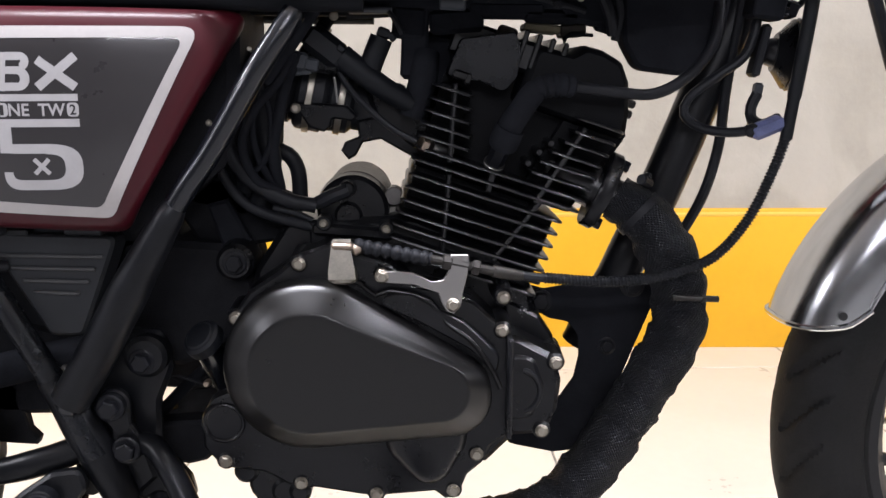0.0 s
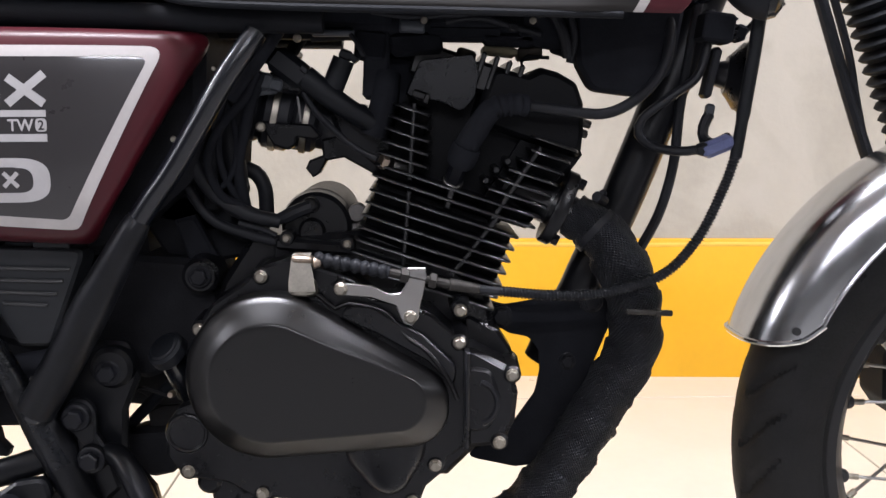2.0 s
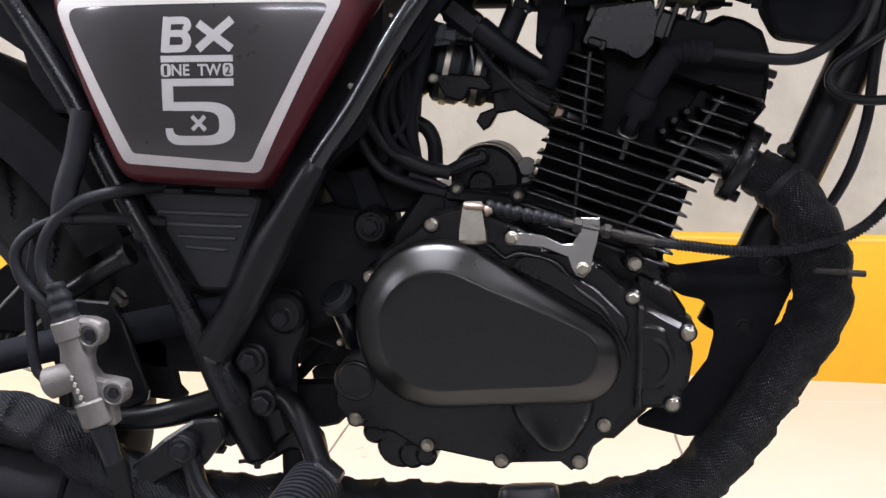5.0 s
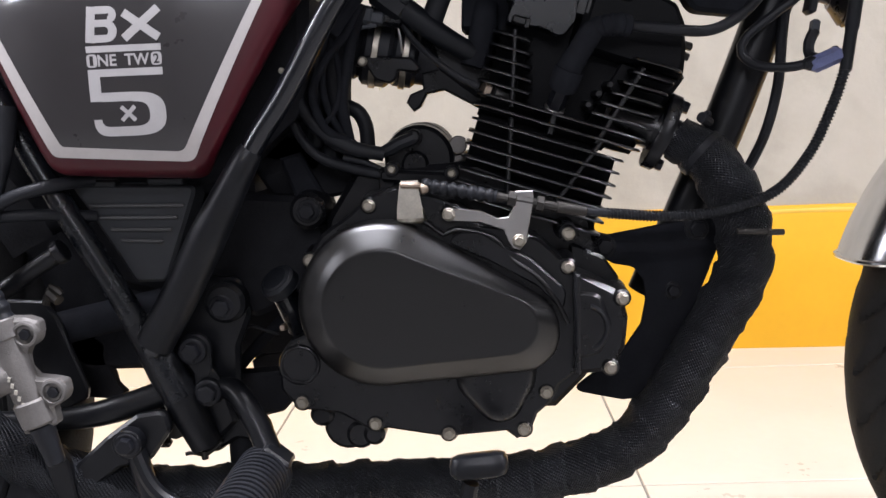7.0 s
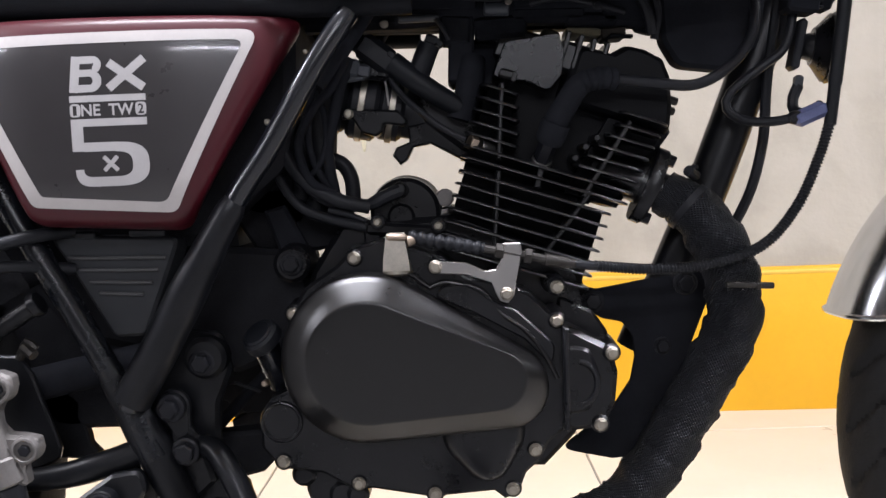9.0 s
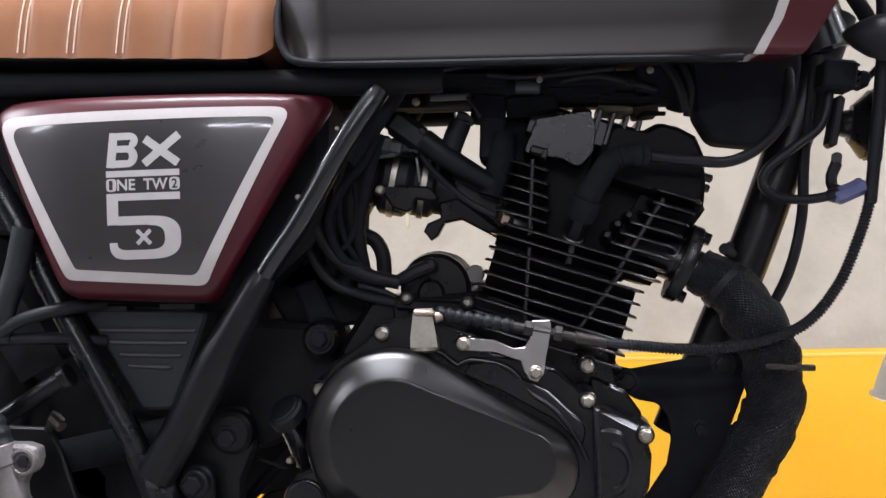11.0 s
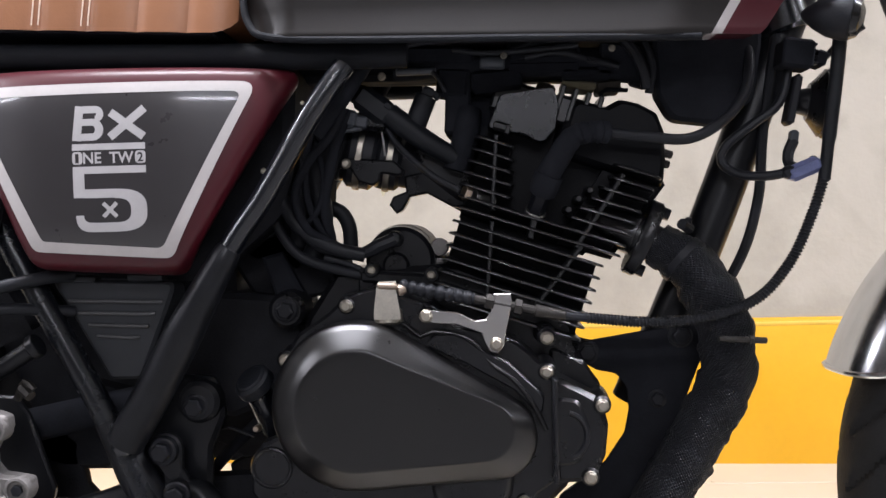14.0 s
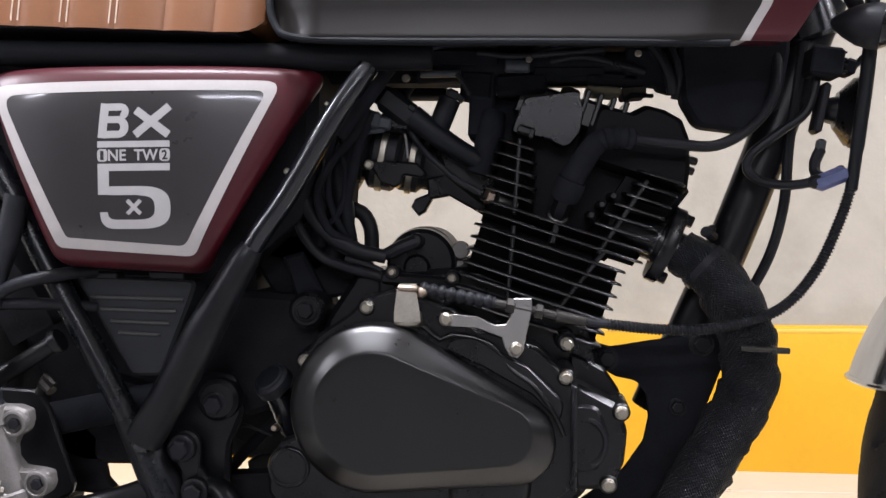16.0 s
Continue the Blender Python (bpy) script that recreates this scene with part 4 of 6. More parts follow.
prism(bm, rounded([(-0.384, 0.262), (-0.33, 0.308), (-0.3, 0.328), (-0.272, 0.332), (-0.268, 0.312), (-0.29, 0.283), (-0.32, 0.277), (-0.36, 0.248)], 0.01, 5, 2), -0.113, -0.126, 0.003)
part("pedal_arm", bm, frame_dull, pedal)
bm = bmesh.new()
revolve(bm, [(0.0, -0.009), (0.0125, -0.009), (0.014, -0.0075), (0.014, 0.012), (0.0, 0.012)], Vector((-0.306, -0.13, 0.304)), 32)
part("pedal_pivot", bm, frame_dull, pedal)
bolt(pedal, -0.306, -0.1385, 0.304, 10, DARK_BOLT, 0.75)
bm = bmesh.new()
sweep(bm, [(-0.303, -0.125, 0.296), (-0.296, -0.13, 0.272), (-0.288, -0.135, 0.25), (-0.275, -0.14, 0.21)], 0.0098, 12)
part("pedal_stay", bm, frame_dull, pedal)
bm = bmesh.new()
prism(bm, rounded([(-0.392, 0.315), (-0.378, 0.315), (-0.364, 0.288), (-0.358, 0.24), (-0.374, 0.24), (-0.386, 0.28)], 0.005, 3, 2), -0.126, -0.136, 0.002)
part("rod_clevis", bm, frame_dull, pedal)

# front engine plate with its cut-out
bm = bmesh.new()
TOP = [(0.127, 0.477), (0.16, 0.468), (0.217, 0.477), (0.273, 0.484), (0.274, 0.46), (0.25, 0.4), (0.21, 0.298), (0.172, 0.294), (0.118, 0.306), (0.145, 0.325), (0.172, 0.345), (0.192, 0.374), (0.197, 0.398), (0.195, 0.42), (0.185, 0.434), (0.165, 0.438), (0.142, 0.452)]
TOP = rounded(TOP, 0.012, 4, 2)
prism(bm, TOP, -0.012, -0.018, 0.001)
mount = part("engine_mount_plate", bm, soft_black, bike, "black curved plate carrying the front of the engine")
for x, z, k in ((0.249, 0.471, 0.8), (0.225, 0.408, 0.6), (0.156, 0.456, 0.8)):
    bolt(mount, x, -0.018, z, 9, DARK_BOLT, k)

# ---- side panel ----
def panel_y(x, z):
    u, v = (x + 0.272) / 0.145, (z - 0.645) / 0.09
    return -0.150 + 0.012 * u ** 2 + 0.012 * min(1.2, abs(u)) ** 4 + 0.003 * v ** 2 + 0.011 * min(1.1, abs(v)) ** 8


OUT = rounded([(-0.43, 0.739), (-0.104, 0.733), (-0.216, 0.547), (-0.351, 0.556)], [0.016, 0.014, 0.022, 0.018], 6, 14)
WHITE_OUT = rounded([(-0.415, 0.7205), (-0.141, 0.7195), (-0.219, 0.5635), (-0.344, 0.5725)], [0.012, 0.01, 0.012, 0.01], 6, 40)
WHITE_IN = rounded([(-0.4, 0.7105), (-0.154, 0.7105), (-0.2265, 0.573), (-0.335, 0.5815)], [0.01, 0.006, 0.01, 0.006], 6, 40)


def conform(outline, lift, rings=64):
    """A skin that follows the panel's bulge inside the outline."""
    cx, cz = sum(p[0] for p in outline) / len(outline), sum(p[1] for p in outline) / len(outline)
    loops = []
    for i in range(rings):
        k = 1 - i / rings
        loops.append([Vector((cx + (x - cx) * k, 0, cz + (z - cz) * k)) for x, z in outline])
    for loop in loops:
        for p in loop:
            p.y = panel_y(p.x, p.z) - lift
    return loops


bm = bmesh.new()
loops = []
for k, d in ((1.0, 0.0085), (0.99, 0.0052), (0.975, 0.0025), (0.955, 0.0009), (0.93, 0.0002), (0.9, 0.0), (0.8, 0.0), (0.65, 0.0), (0.5, 0.0), (0.35, 0.0), (0.2, 0.0), (0.07, 0.0), (0.01, 0.0)):
    loops.append([Vector((-0.272 + (x + 0.272) * k, 0, 0.645 + (z - 0.645) * k)) for x, z in OUT])
    for p in loops[-1]:
        p.y = panel_y(p.x, p.z) + d
cx, cz = -0.272, 0.645
rim = [[Vector((p.x + (p.x - cx) * k, p.y + d, p.z + (p.z - cz) * k)) for p in loops[0]] for k, d in ((-0.08, 0.026), (-0.03, 0.016), (0.002, 0.008), (0.006, 0.003))]
loft(bm, rim + loops[0:])
side_panel = part("side_panel", bm, maroon, bike, "maroon side panel with a dark grey field and white border")
bm = bmesh.new()
loft(bm, conform(WHITE_IN, 0.0013), caps=False)
bm.verts.ensure_lookup_table()
bm.faces.new(bm.verts[len(bm.verts) - len(WHITE_IN):])
part("grey_field", bm, panel_grey, side_panel)
bm = bmesh.new()
mix = [[(a[0] + (b[0] - a[0]) * k, a[1] + (b[1] - a[1]) * k) for a, b in zip(WHITE_OUT, WHITE_IN)] for k in (0, 0.5, 1.0)]
loft(bm, [[Vector((x, panel_y(x, z) - 0.0016, z)) for x, z in ring] for ring in mix], caps=False)
part("white_border", bm, stripe_white, side_panel)


def decal(name, shapes, mat, lift=0.00138):
    """Flat printed shapes laid on the panel; each shape is a strip of quads between two lines."""
    bm = bmesh.new()
    for a, b in shapes:
        for i in range(len(a) - 1):
            quad = [bm.verts.new((x, panel_y(x, z) - lift, z)) for x, z in (a[i], a[i + 1], b[i + 1], b[i])]
            bm.faces.new(quad)
    return part(name, bm, mat, side_panel, smooth=False)


def bar(x0, z0, x1, z1, w, n=16):
    d = Vector((x1 - x0, z1 - z0)).normalized() * w / 2
    nx, nz = -d.y, d.x
    at = [(x0 + (x1 - x0) * k / n, z0 + (z1 - z0) * k / n) for k in range(n + 1)]
    return [(x + nx, z + nz) for x, z in at], [(x - nx, z - nz) for x, z in at]


def bow(cx, cz, rx, rz, w, a0, a1, n=14, power=1.0):
    out, ins = [], []
    for k in range(n + 1):
        t = radians(a0 + (a1 - a0) * k / n)
        c, s = math.cos(t), math.sin(t)
        c, s = math.copysign(abs(c) ** power, c), math.copysign(abs(s) ** power, s)
        out.append((cx + rx * c, cz + rz * s))
        ins.append((cx + (rx - w[0]) * c, cz + (rz - w[1]) * s))
    return out, ins


L, R_ = -0.3035, -0.238
decal("letter", [bar(L + 0.0042, 0.669, L + 0.0075, 0.6995, 0.0078), bar(L + 0.0105, 0.6963, L + 0.0215, 0.6963, 0.0064), bar(L + 0.009, 0.6852, L + 0.021, 0.6852, 0.006), bar(L + 0.008, 0.6722, L + 0.019, 0.6722, 0.0064),
                 bow(L + 0.0213, 0.6922, 0.0078, 0.0073, (0.0066, 0.0058), -90, 90), bow(L + 0.0188, 0.6786, 0.01, 0.0096, (0.0076, 0.0062), -90, 90)], print_grey)
decal("letter", [bar(L + 0.0345, 0.6715, L + 0.0655, 0.6965, 0.0072), bar(L + 0.0352, 0.6935, L + 0.0645, 0.6715, 0.0072)], print_grey, 0.00142)
decal("printed_bar", [bar(L, 0.6635, R_, 0.6635, 0.0056)], print_grey)
decal("printed_bar", [bar(L, 0.6432, R_, 0.6432, 0.0064)], print_grey)
decal("numeral", [bar(L + 0.0052, 0.619, L + 0.0052, 0.6405, 0.0104), bar(L + 0.01, 0.6225, L + 0.04, 0.6225, 0.0078), bow(L + 0.037, 0.6075, 0.0285, 0.0188, (0.0142, 0.0082), -90, 90, 18, 0.72), bar(L + 0.017, 0.5928, L + 0.039, 0.5928, 0.0082),
                  bow(L + 0.018, 0.6035, 0.0165, 0.0148, (0.0072, 0.0082), 180, 272, 10, 0.72)], print_grey)
decal("mark", [bar(L + 0.0265, 0.602, L + 0.0385, 0.614, 0.0036), bar(L + 0.0265, 0.614, L + 0.0385, 0.602, 0.0036)], print_grey, 0.00142)


def printed(text, x, z, high, mat, width=None, lift=0.00138):
    """Letters of the built-in font laid on the panel."""
    cu = bpy.data.curves.new("lettering", "FONT")
    cu.body, cu.size = text, high / 0.69
    cu.offset = high * 0.03
    ob = bpy.data.objects.new("lettering", cu)
    scene.collection.objects.link(ob)
    bpy.context.view_layer.update()
    me = bpy.data.meshes.new_from_object(ob.evaluated_get(bpy.context.evaluated_depsgraph_get()))
    bpy.data.objects.remove(ob)
    xs = [v.co.x for v in me.vertices]
    k = width / (max(xs) - min(xs)) if width else 1.0
    for v in me.vertices:
        px, pz = x + (v.co.x - min(xs)) * k, z + v.co.y
        v.co = (px, panel_y(px, pz) - lift, pz)
    tri = bmesh.new()
    tri.from_mesh(me)
    bmesh.ops.triangulate(tri, faces=tri.faces)
    for f in tri.faces:
        f.smooth = False
    tri.to_mesh(me)
    tri.free()
    me.materials.clear()
    me.materials.append(mat)
    word = new("lettering", me)
    word.parent = side_panel
    return word


printed("NE", L + 0.0098, 0.6492, 0.0094, print_grey, 0.0165)
printed("TW", L + 0.0335, 0.6492, 0.0094, print_grey, 0.0215)
for x, ch in ((L + 0.0002, "1"), (R_ - 0.0088, "2")):
    decal("numeral_badge", [bow(x + 0.0043, 0.6538, 0.0047, 0.0056, (0.0046, 0.0055), 0, 360, 24, 0.55)], print_grey)
    printed(ch, x + (0.0024 if ch == "1" else 0.0018), 0.6499, 0.0078, panel_grey, 0.0032 if ch == "1" else 0.005, 0.00146)

# black vented cover below the panel
bm = bmesh.new()
prism(bm, rounded([(-0.354, 0.546), (-0.232, 0.541), (-0.242, 0.515), (-0.268, 0.45), (-0.298, 0.45), (-0.34, 0.525)], 0.008, 4, 2), -0.06, -0.1, 0.003)
vent_cover = part("vent_cover", bm, vent_grey, bike, "matt black plastic cover with four raised ribs")
for x0, z0, x1, z1 in ((-0.334, 0.525, -0.247, 0.5225), (-0.325, 0.5135, -0.254, 0.5115), (-0.316, 0.502, -0.26, 0.5), (-0.308, 0.4915, -0.269, 0.4895)):
    bm = bmesh.new()
    sweep(bm, [(x0, -0.1, z0), (x0 + 0.003, -0.1018, z0), ((x0 + x1) / 2, -0.1018, (z0 + z1) / 2), (x1 - 0.003, -0.1018, z1), (x1, -0.1, z1)], 0.0017, 10)
    part("rib", bm, vent_rib_lit, vent_cover)
for x in (-0.327, -0.262):
    bm = bmesh.new()
    box(bm, (x, -0.092, 0.545), (0.034, 0.016, 0.008), (0, 2, 0), 0.002)
    part("tab", bm, vent_grey, vent_cover)

# ---- seat ----
bm = bmesh.new()
SEAMS = [-0.1615 - 0.046 * k for k in range(11)]
loops = []
xs = []
for k in range(10):
    for j in range(8):
        xs.append((SEAMS[k] - 0.046 * j / 8, j / 8 if k else min(1, 0.02 + j / 8), k))
for x, f, k in xs:
    puff = 0.0032 * (abs(math.sin(math.pi * f)) ** 0.45)
    nose = min(1.0, ((-0.157 - x) / 0.03)) if x > -0.187 else 1.0
    nose = math.sqrt(max(0.0, 1 - (1 - nose) ** 2)) * 0.45 + 0.55
    zb = 0.7645 - 0.052 * (x + 0.17) * (1 if x < -0.17 else 0)
    prof = []
    for i in range(29):
        t = math.pi * i / 28
        c, s = math.cos(t), math.sin(t)
        w = math.copysign(abs(c) ** 0.5, c) * (0.122 + puff) * (0.75 + 0.25 * nose)
        h = abs(s) ** 0.55 * (0.095 + puff) * nose
        prof.append(Vector((x + 0.12 * h, w, zb + (1 - nose) * 0.055 + h)))
    prof += [Vector((x, -0.112, zb + 0.012 + (1 - nose) * 0.055)), Vector((x, 0.112, zb + 0.012 + (1 - nose) * 0.055))]
    loops.append(prof)
loft(bm, loops)
seat = part("seat", bm, leather, bike, "tan leather seat with sewn upright tucks")
for sx in SEAMS[3:8]:
    for side, long in ((-0.0036, 13), (0.0026, 14)):
        bm = bmesh.new()
        pts = []
        for i in [0.03, 0.1, 0.25, 0.5, 1.0] + list(range(2, long)):
            t = math.pi - math.pi * i / 28
            c, s = math.cos(t), math.sin(t)
            h = abs(s) ** 0.55 * 0.096
            pts.append((sx + side + 0.12 * h, math.copysign(abs(c) ** 0.5, c) * 0.1264, 0.7645 - 0.052 * (sx + 0.17) + h))
        sweep(bm, pts, 0.0007, 6)
        part("stitching", bm, thread, seat)
bm = bmesh.new()
box(bm, (-0.39, 0, 0.7815), (0.41, 0.236, 0.012), (0, 2.98, 0), 0.002)
part("seat_base", bm, plastic, seat)

# ---- fuel tank ----
def tank_loop(s):
    """A cross-section of the tank; s runs from its rear to its nose, the paint lines lean forward."""
    x = -0.157 + 0.52 * s
    w = 0.132 * (1 - 0.6 * max(0, s - 0.72) ** 1.3 * 2.2) * min(1, 0.8 + 2.5 * s)
    top = 0.94 + 0.015 * math.sin(s * 3)
    zb = 0.757 - 0.009 * min(1, s * 1.6) + 2.6 * max(0, s - 0.885) ** 1.4
    if s < 0.05:
        zb += 0.016 * (1 - s / 0.05) ** 2
    shear = 0.6 * min(1, max(0, (s - 0.3) / 0.45))
    out = []
    for y, z in ((0.25, 0.012), (0.9, 0.004), (1.0, 0.0), (1.008, 0.003), (1.005, 0.0065), (0.997, 0.0105), (1.003, 0.03), (1.035, 0.08), (0.96, 0.14), (0.7, 0.185), (0.35, 0.2)):
        out.append((y, z))
    pts = [(-y, z) for y, z in out] + [(y, z) for y, z in out[::-1]]
    return [Vector((x + shear * min(z, 0.06), w * y, zb + z * (top - zb) / 0.2)) for y, z in pts]


def tank_piece(name, s0, s1, n, mat, parent, label=""):
    bm = bmesh.new()
    loft(bm, [tank_loop(s0 + (s1 - s0) * k / n) for k in range(n + 1)])
    return part(name, bm, mat, parent, label)


S0, S1 = (0.259 + 0.157) / 0.52, (0.2685 + 0.157) / 0.52
tank = tank_piece("fuel_tank", 0.0, S0, 40, tank_grey, bike, "dark grey fuel tank with a white line and maroon nose")
tank_piece("tank_line", S0, S1, 3, stripe_white, tank)
tank_piece("tank_nose", S1, 1.0, 16, maroon, tank)
bm = bmesh.new()
sweep(bm, [(-0.158, -0.1, 0.84), (-0.156, -0.118, 0.8), (-0.15, -0.124, 0.772), (-0.13, -0.129, 0.758), (-0.05, -0.132, 0.7525), (0.1, -0.1335, 0.7485), (0.25, -0.1275, 0.7455)], 0.0034, 10)
part("tank_seam", bm, gaiter_rubber, tank)

# ---- front wheel ----
AX = Vector((0.725, 0.0, 0.315))


def tyre_bm(center, radius, width, rim_r, grooves, seg=420):
    """A road tyre: rounded crown with slanting grooves, flat flanks and a bead."""
    prof = []
    for i in range(41):
        a = radians(-112 + 224 * i / 40)
        k = math.cos(a)
        o = width / 2 * math.sin(a) * (1.0 if abs(math.degrees(a)) < 90 else 0.98)
        prof.append((i, radius - width * 0.46 * (1 - k), o))
    bm = bmesh.new()
    loops = []
    for s in range(seg):
        t = 2 * math.pi * s / seg
        loop = []
        flank = [(rim_r - 0.004, -width * 0.3), (rim_r + 0.008, -width * 0.38), (rim_r + 0.012, -width * 0.37), (rim_r + 0.02, -width * 0.44)]
        for r, o in flank:
            loop.append((r, o))
        for i, r, o in prof:
            if r < rim_r + 0.028:
                continue
            side = o / (width / 2)
            phase = (t / (2 * math.pi) * grooves + 1.15 * abs(side) ** 1.4 + (0.5 if side > 0 else 0)) % 1.0
            blade = max(0.0, 1 - abs(phase - 0.2) / (0.2 * math.sin(math.pi * min(1.0, max(0.0, (abs(side) - 0.2) / 0.78))) + 1e-6))
            cut = 0.0052 * min(1.0, blade * 1.6) if 0.2 < abs(side) < 0.98 else 0.0
            loop.append((r - cut, o * (1 - cut * 4)))
        for r, o in flank[::-1]:
            loop.append((r, -o))
        c = Vector((math.cos(t), 0, math.sin(t)))
        loops.append([center + c * r + Vector((0, o, 0)) for r, o in loop])
    loft(bm, loops, ring=True, caps=False)
    return bm


def wheel(name, center, radius, width, rim_r, label, spokes, grooves):
    hub_r = 0.05
    bm = bmesh.new()
    cyl(bm, center + Vector((0, -0.05, 0)), center + Vector((0, 0.05, 0)), 0.024, 0.024, 28, 0.004)
    for y in (-0.036, 0.03):
        cyl(bm, center + Vector((0, y - 0.003, 0)), center + Vector((0, y + 0.003, 0)), hub_r + 0.006, hub_r + 0.006, 32, 0.001)
    w = part(name, bm, hub_black, bike, label)
    part("tyre", tyre_bm(center, radius, width, rim_r, grooves), tyre_rubber, w, "worn black road tyre with slanting grooves")
    bm = bmesh.new()
    revolve(bm, [(rim_r + 0.008, -width * 0.34), (rim_r + 0.009, -width * 0.37), (rim_r - 0.002, -width * 0.38), (rim_r - 0.008, -width * 0.3), (rim_r - 0.018, -width * 0.16), (rim_r - 0.02, 0), (rim_r - 0.018, width * 0.16), (rim_r - 0.008, width * 0.3),
                 (rim_r - 0.002, width * 0.38), (rim_r + 0.009, width * 0.37), (rim_r + 0.008, width * 0.34), (rim_r - 0.012, 0)], center, 96)
    part("rim", bm, hub_black, w, "black painted wheel rim")
    for k in range(spokes):
        near = -1 if k % 2 else 1
        t = radians(157.2) + 2 * math.pi * k / spokes
        lead = radians(68) * (1 if (k // 2) % 2 else -1)
        a = center + Vector((hub_r * math.cos(t + lead), 0.036 * near, hub_r * math.sin(t + lead)))
        b = center + Vector(((rim_r - 0.014) * math.cos(t), 0.006 * near, (rim_r - 0.014) * math.sin(t)))
        bm = bmesh.new()
        d = (b - a).normalized()
        cyl(bm, a, b, 0.0019, 0.0019, 8)
        sp = part("spoke", bm, steel, w)
        if name == "front_wheel":
            bm = bmesh.new()
            cyl(bm, b - d * 0.024, b - d * 0.004, 0.0036, 0.0036, 6, 0.0005)
            part("nipple", bm, zinc, sp)
            bm = bmesh.new()
            cyl(bm, b - d * 0.013, b + d * 0.012, 0.0068, 0.0125, 12, 0.002)
            part("dimple", bm, hub_black, w)
    return w


front_wheel = wheel("front_wheel", AX, 0.315, 0.1, 0.2235, "spoked front wheel with a drilled brake disc", 32, 34)
# drilled disc: two rings of holes
bm = bmesh.new()
dc = AX + Vector((0, 0.052, 0))
N = 72
levels = (0.058, 0.063, 0.07, 0.0765, 0.083, 0.0895, 0.096, 0.107)
for y in (-0.002, 0.002):
    grid = [[bm.verts.new(dc + Vector((r * math.cos(2 * math.pi * k / N), y, r * math.sin(2 * math.pi * k / N)))) for k in range(N)] for r in levels]
    for i in range(len(levels) - 1):
        for k in range(N):
            n = (k + 1) % N
            if (i == 2 and k % 4 == 0) or (i == 4 and k % 4 == 2):
                quad = (grid[i][k], grid[i][n], grid[i + 1][n], grid[i + 1][k])
                mid = sum((q.co for q in quad), Vector()) / 4
                hole = []
                for j in range(4):
                    hole.append(bm.verts.new(mid + (quad[j].co - mid).normalized() * 0.0034))
                    hole.append(bm.verts.new(mid + ((quad[j].co + quad[(j + 1) % 4].co) / 2 - mid).normalized() * 0.0034))
                for j in range(4):
                    bm.faces.new((quad[j], quad[(j + 1) % 4], hole[(2 * j + 2) % 8], hole[2 * j + 1], hole[2 * j]))
                continue
            bm.faces.new((grid[i][k], grid[i][n], grid[i + 1][n], grid[i + 1][k]))
revolve(bm, [(0.107, -0.002), (0.107, 0.002)], dc, N)
revolve(bm, [(0.058, -0.002), (0.058, 0.002)], dc, N)
part("brake_disc", bm, disc_steel, front_wheel, "bronze-brown drilled brake disc")
bm = bmesh.new()
revolve(bm, [(0.0, -0.004), (0.061, -0.004), (0.063, 0.004), (0.0, 0.004)], dc, 48)
for k in range(5):
    t = 2 * math.pi * k / 5
    cyl(bm, dc + Vector((0.05 * math.cos(t), -0.004, 0.05 * math.sin(t))), dc + Vector((0.05 * math.cos(t), -0.012, 0.05 * math.sin(t))), 0.009, 0.008, 10, 0.001)
part("disc_carrier", bm, hub_black, front_wheel)

# brake caliper on the far fork leg
bm = bmesh.new()
prism(bm, rounded([(0.575, 0.4), (0.61, 0.425), (0.66, 0.42), (0.668, 0.36), (0.64, 0.322), (0.595, 0.322), (0.578, 0.345)], 0.015, 4, 2), 0.095, 0.03, 0.006)
caliper = part("brake_caliper", bm, shade_black, bike, "black front brake caliper")
bm = bmesh.new()
prism(bm, rounded([(0.636, 0.405), (0.67, 0.437), (0.7, 0.447), (0.69, 0.415), (0.655, 0.398)], 0.006, 3, 1), 0.04, 0.028, 0.002)
part("caliper_bracket", bm, cast_alloy, caliper)
for x, z in ((0.596, 0.403), (0.606, 0.338), (0.592, 0.362)):
    bm = bmesh.new()
    cyl(bm, (x, 0.05, z), (x, 0.025, z), 0.0075, 0.0065, 14, 0.001)
    part("pin", bm, case_black, caliper)
bm = bmesh.new()
cyl(bm, (0.609, 0.05, 0.42), (0.604, 0.05, 0.447), 0.0105, 0.0085, 14, 0.002)
cyl(bm, (0.604, 0.05, 0.445), (0.602, 0.05, 0.455), 0.0045, 0.004, 10, 0.001)
part("bleed_nipple", bm, case_black, caliper)
caliper.location.x = 0.009

# ---- chrome front fender ----
bm = bmesh.new()
loops = []
a0, a1, na = radians(159.9), radians(38), 72
sink = lambda k: 0.0092 * max(0.0, 1 - k / 22) ** 1.2
retreat = lambda f: 0.15 * (1 - math.sqrt(max(0.0, 1 - abs(f) ** 3)))
for k in range(na + 1):
    t = a0 + (a1 - a0) * k / na
    end = min(1.0, k / 5)
    end = math.sqrt(max(0, 1 - (1 - end) ** 2))
    loop = []
    for i in range(25):
        f = -1 + 2 * i / 24
        crown = 0.353 - sink(k) - 0.058 * abs(f) ** 2.4
        o = 0.059 * math.sin(f * math.pi / 2) * 1.0
        tt = t - retreat(f) * max(0.0, 1 - k / 16) ** 1.5
        loop.append((crown, o, tt))
    inner = [(r - 0.0016, o * 0.975, tt) for r, o, tt in loop[::-1]]
    loops.append([AX + Vector((r * math.cos(tt), o, r * math.sin(tt))) for r, o, tt in loop + inner])
loft(bm, loops)
fender = part("front_fender", bm, chrome, bike, "chromed steel front fender with a rolled edge")
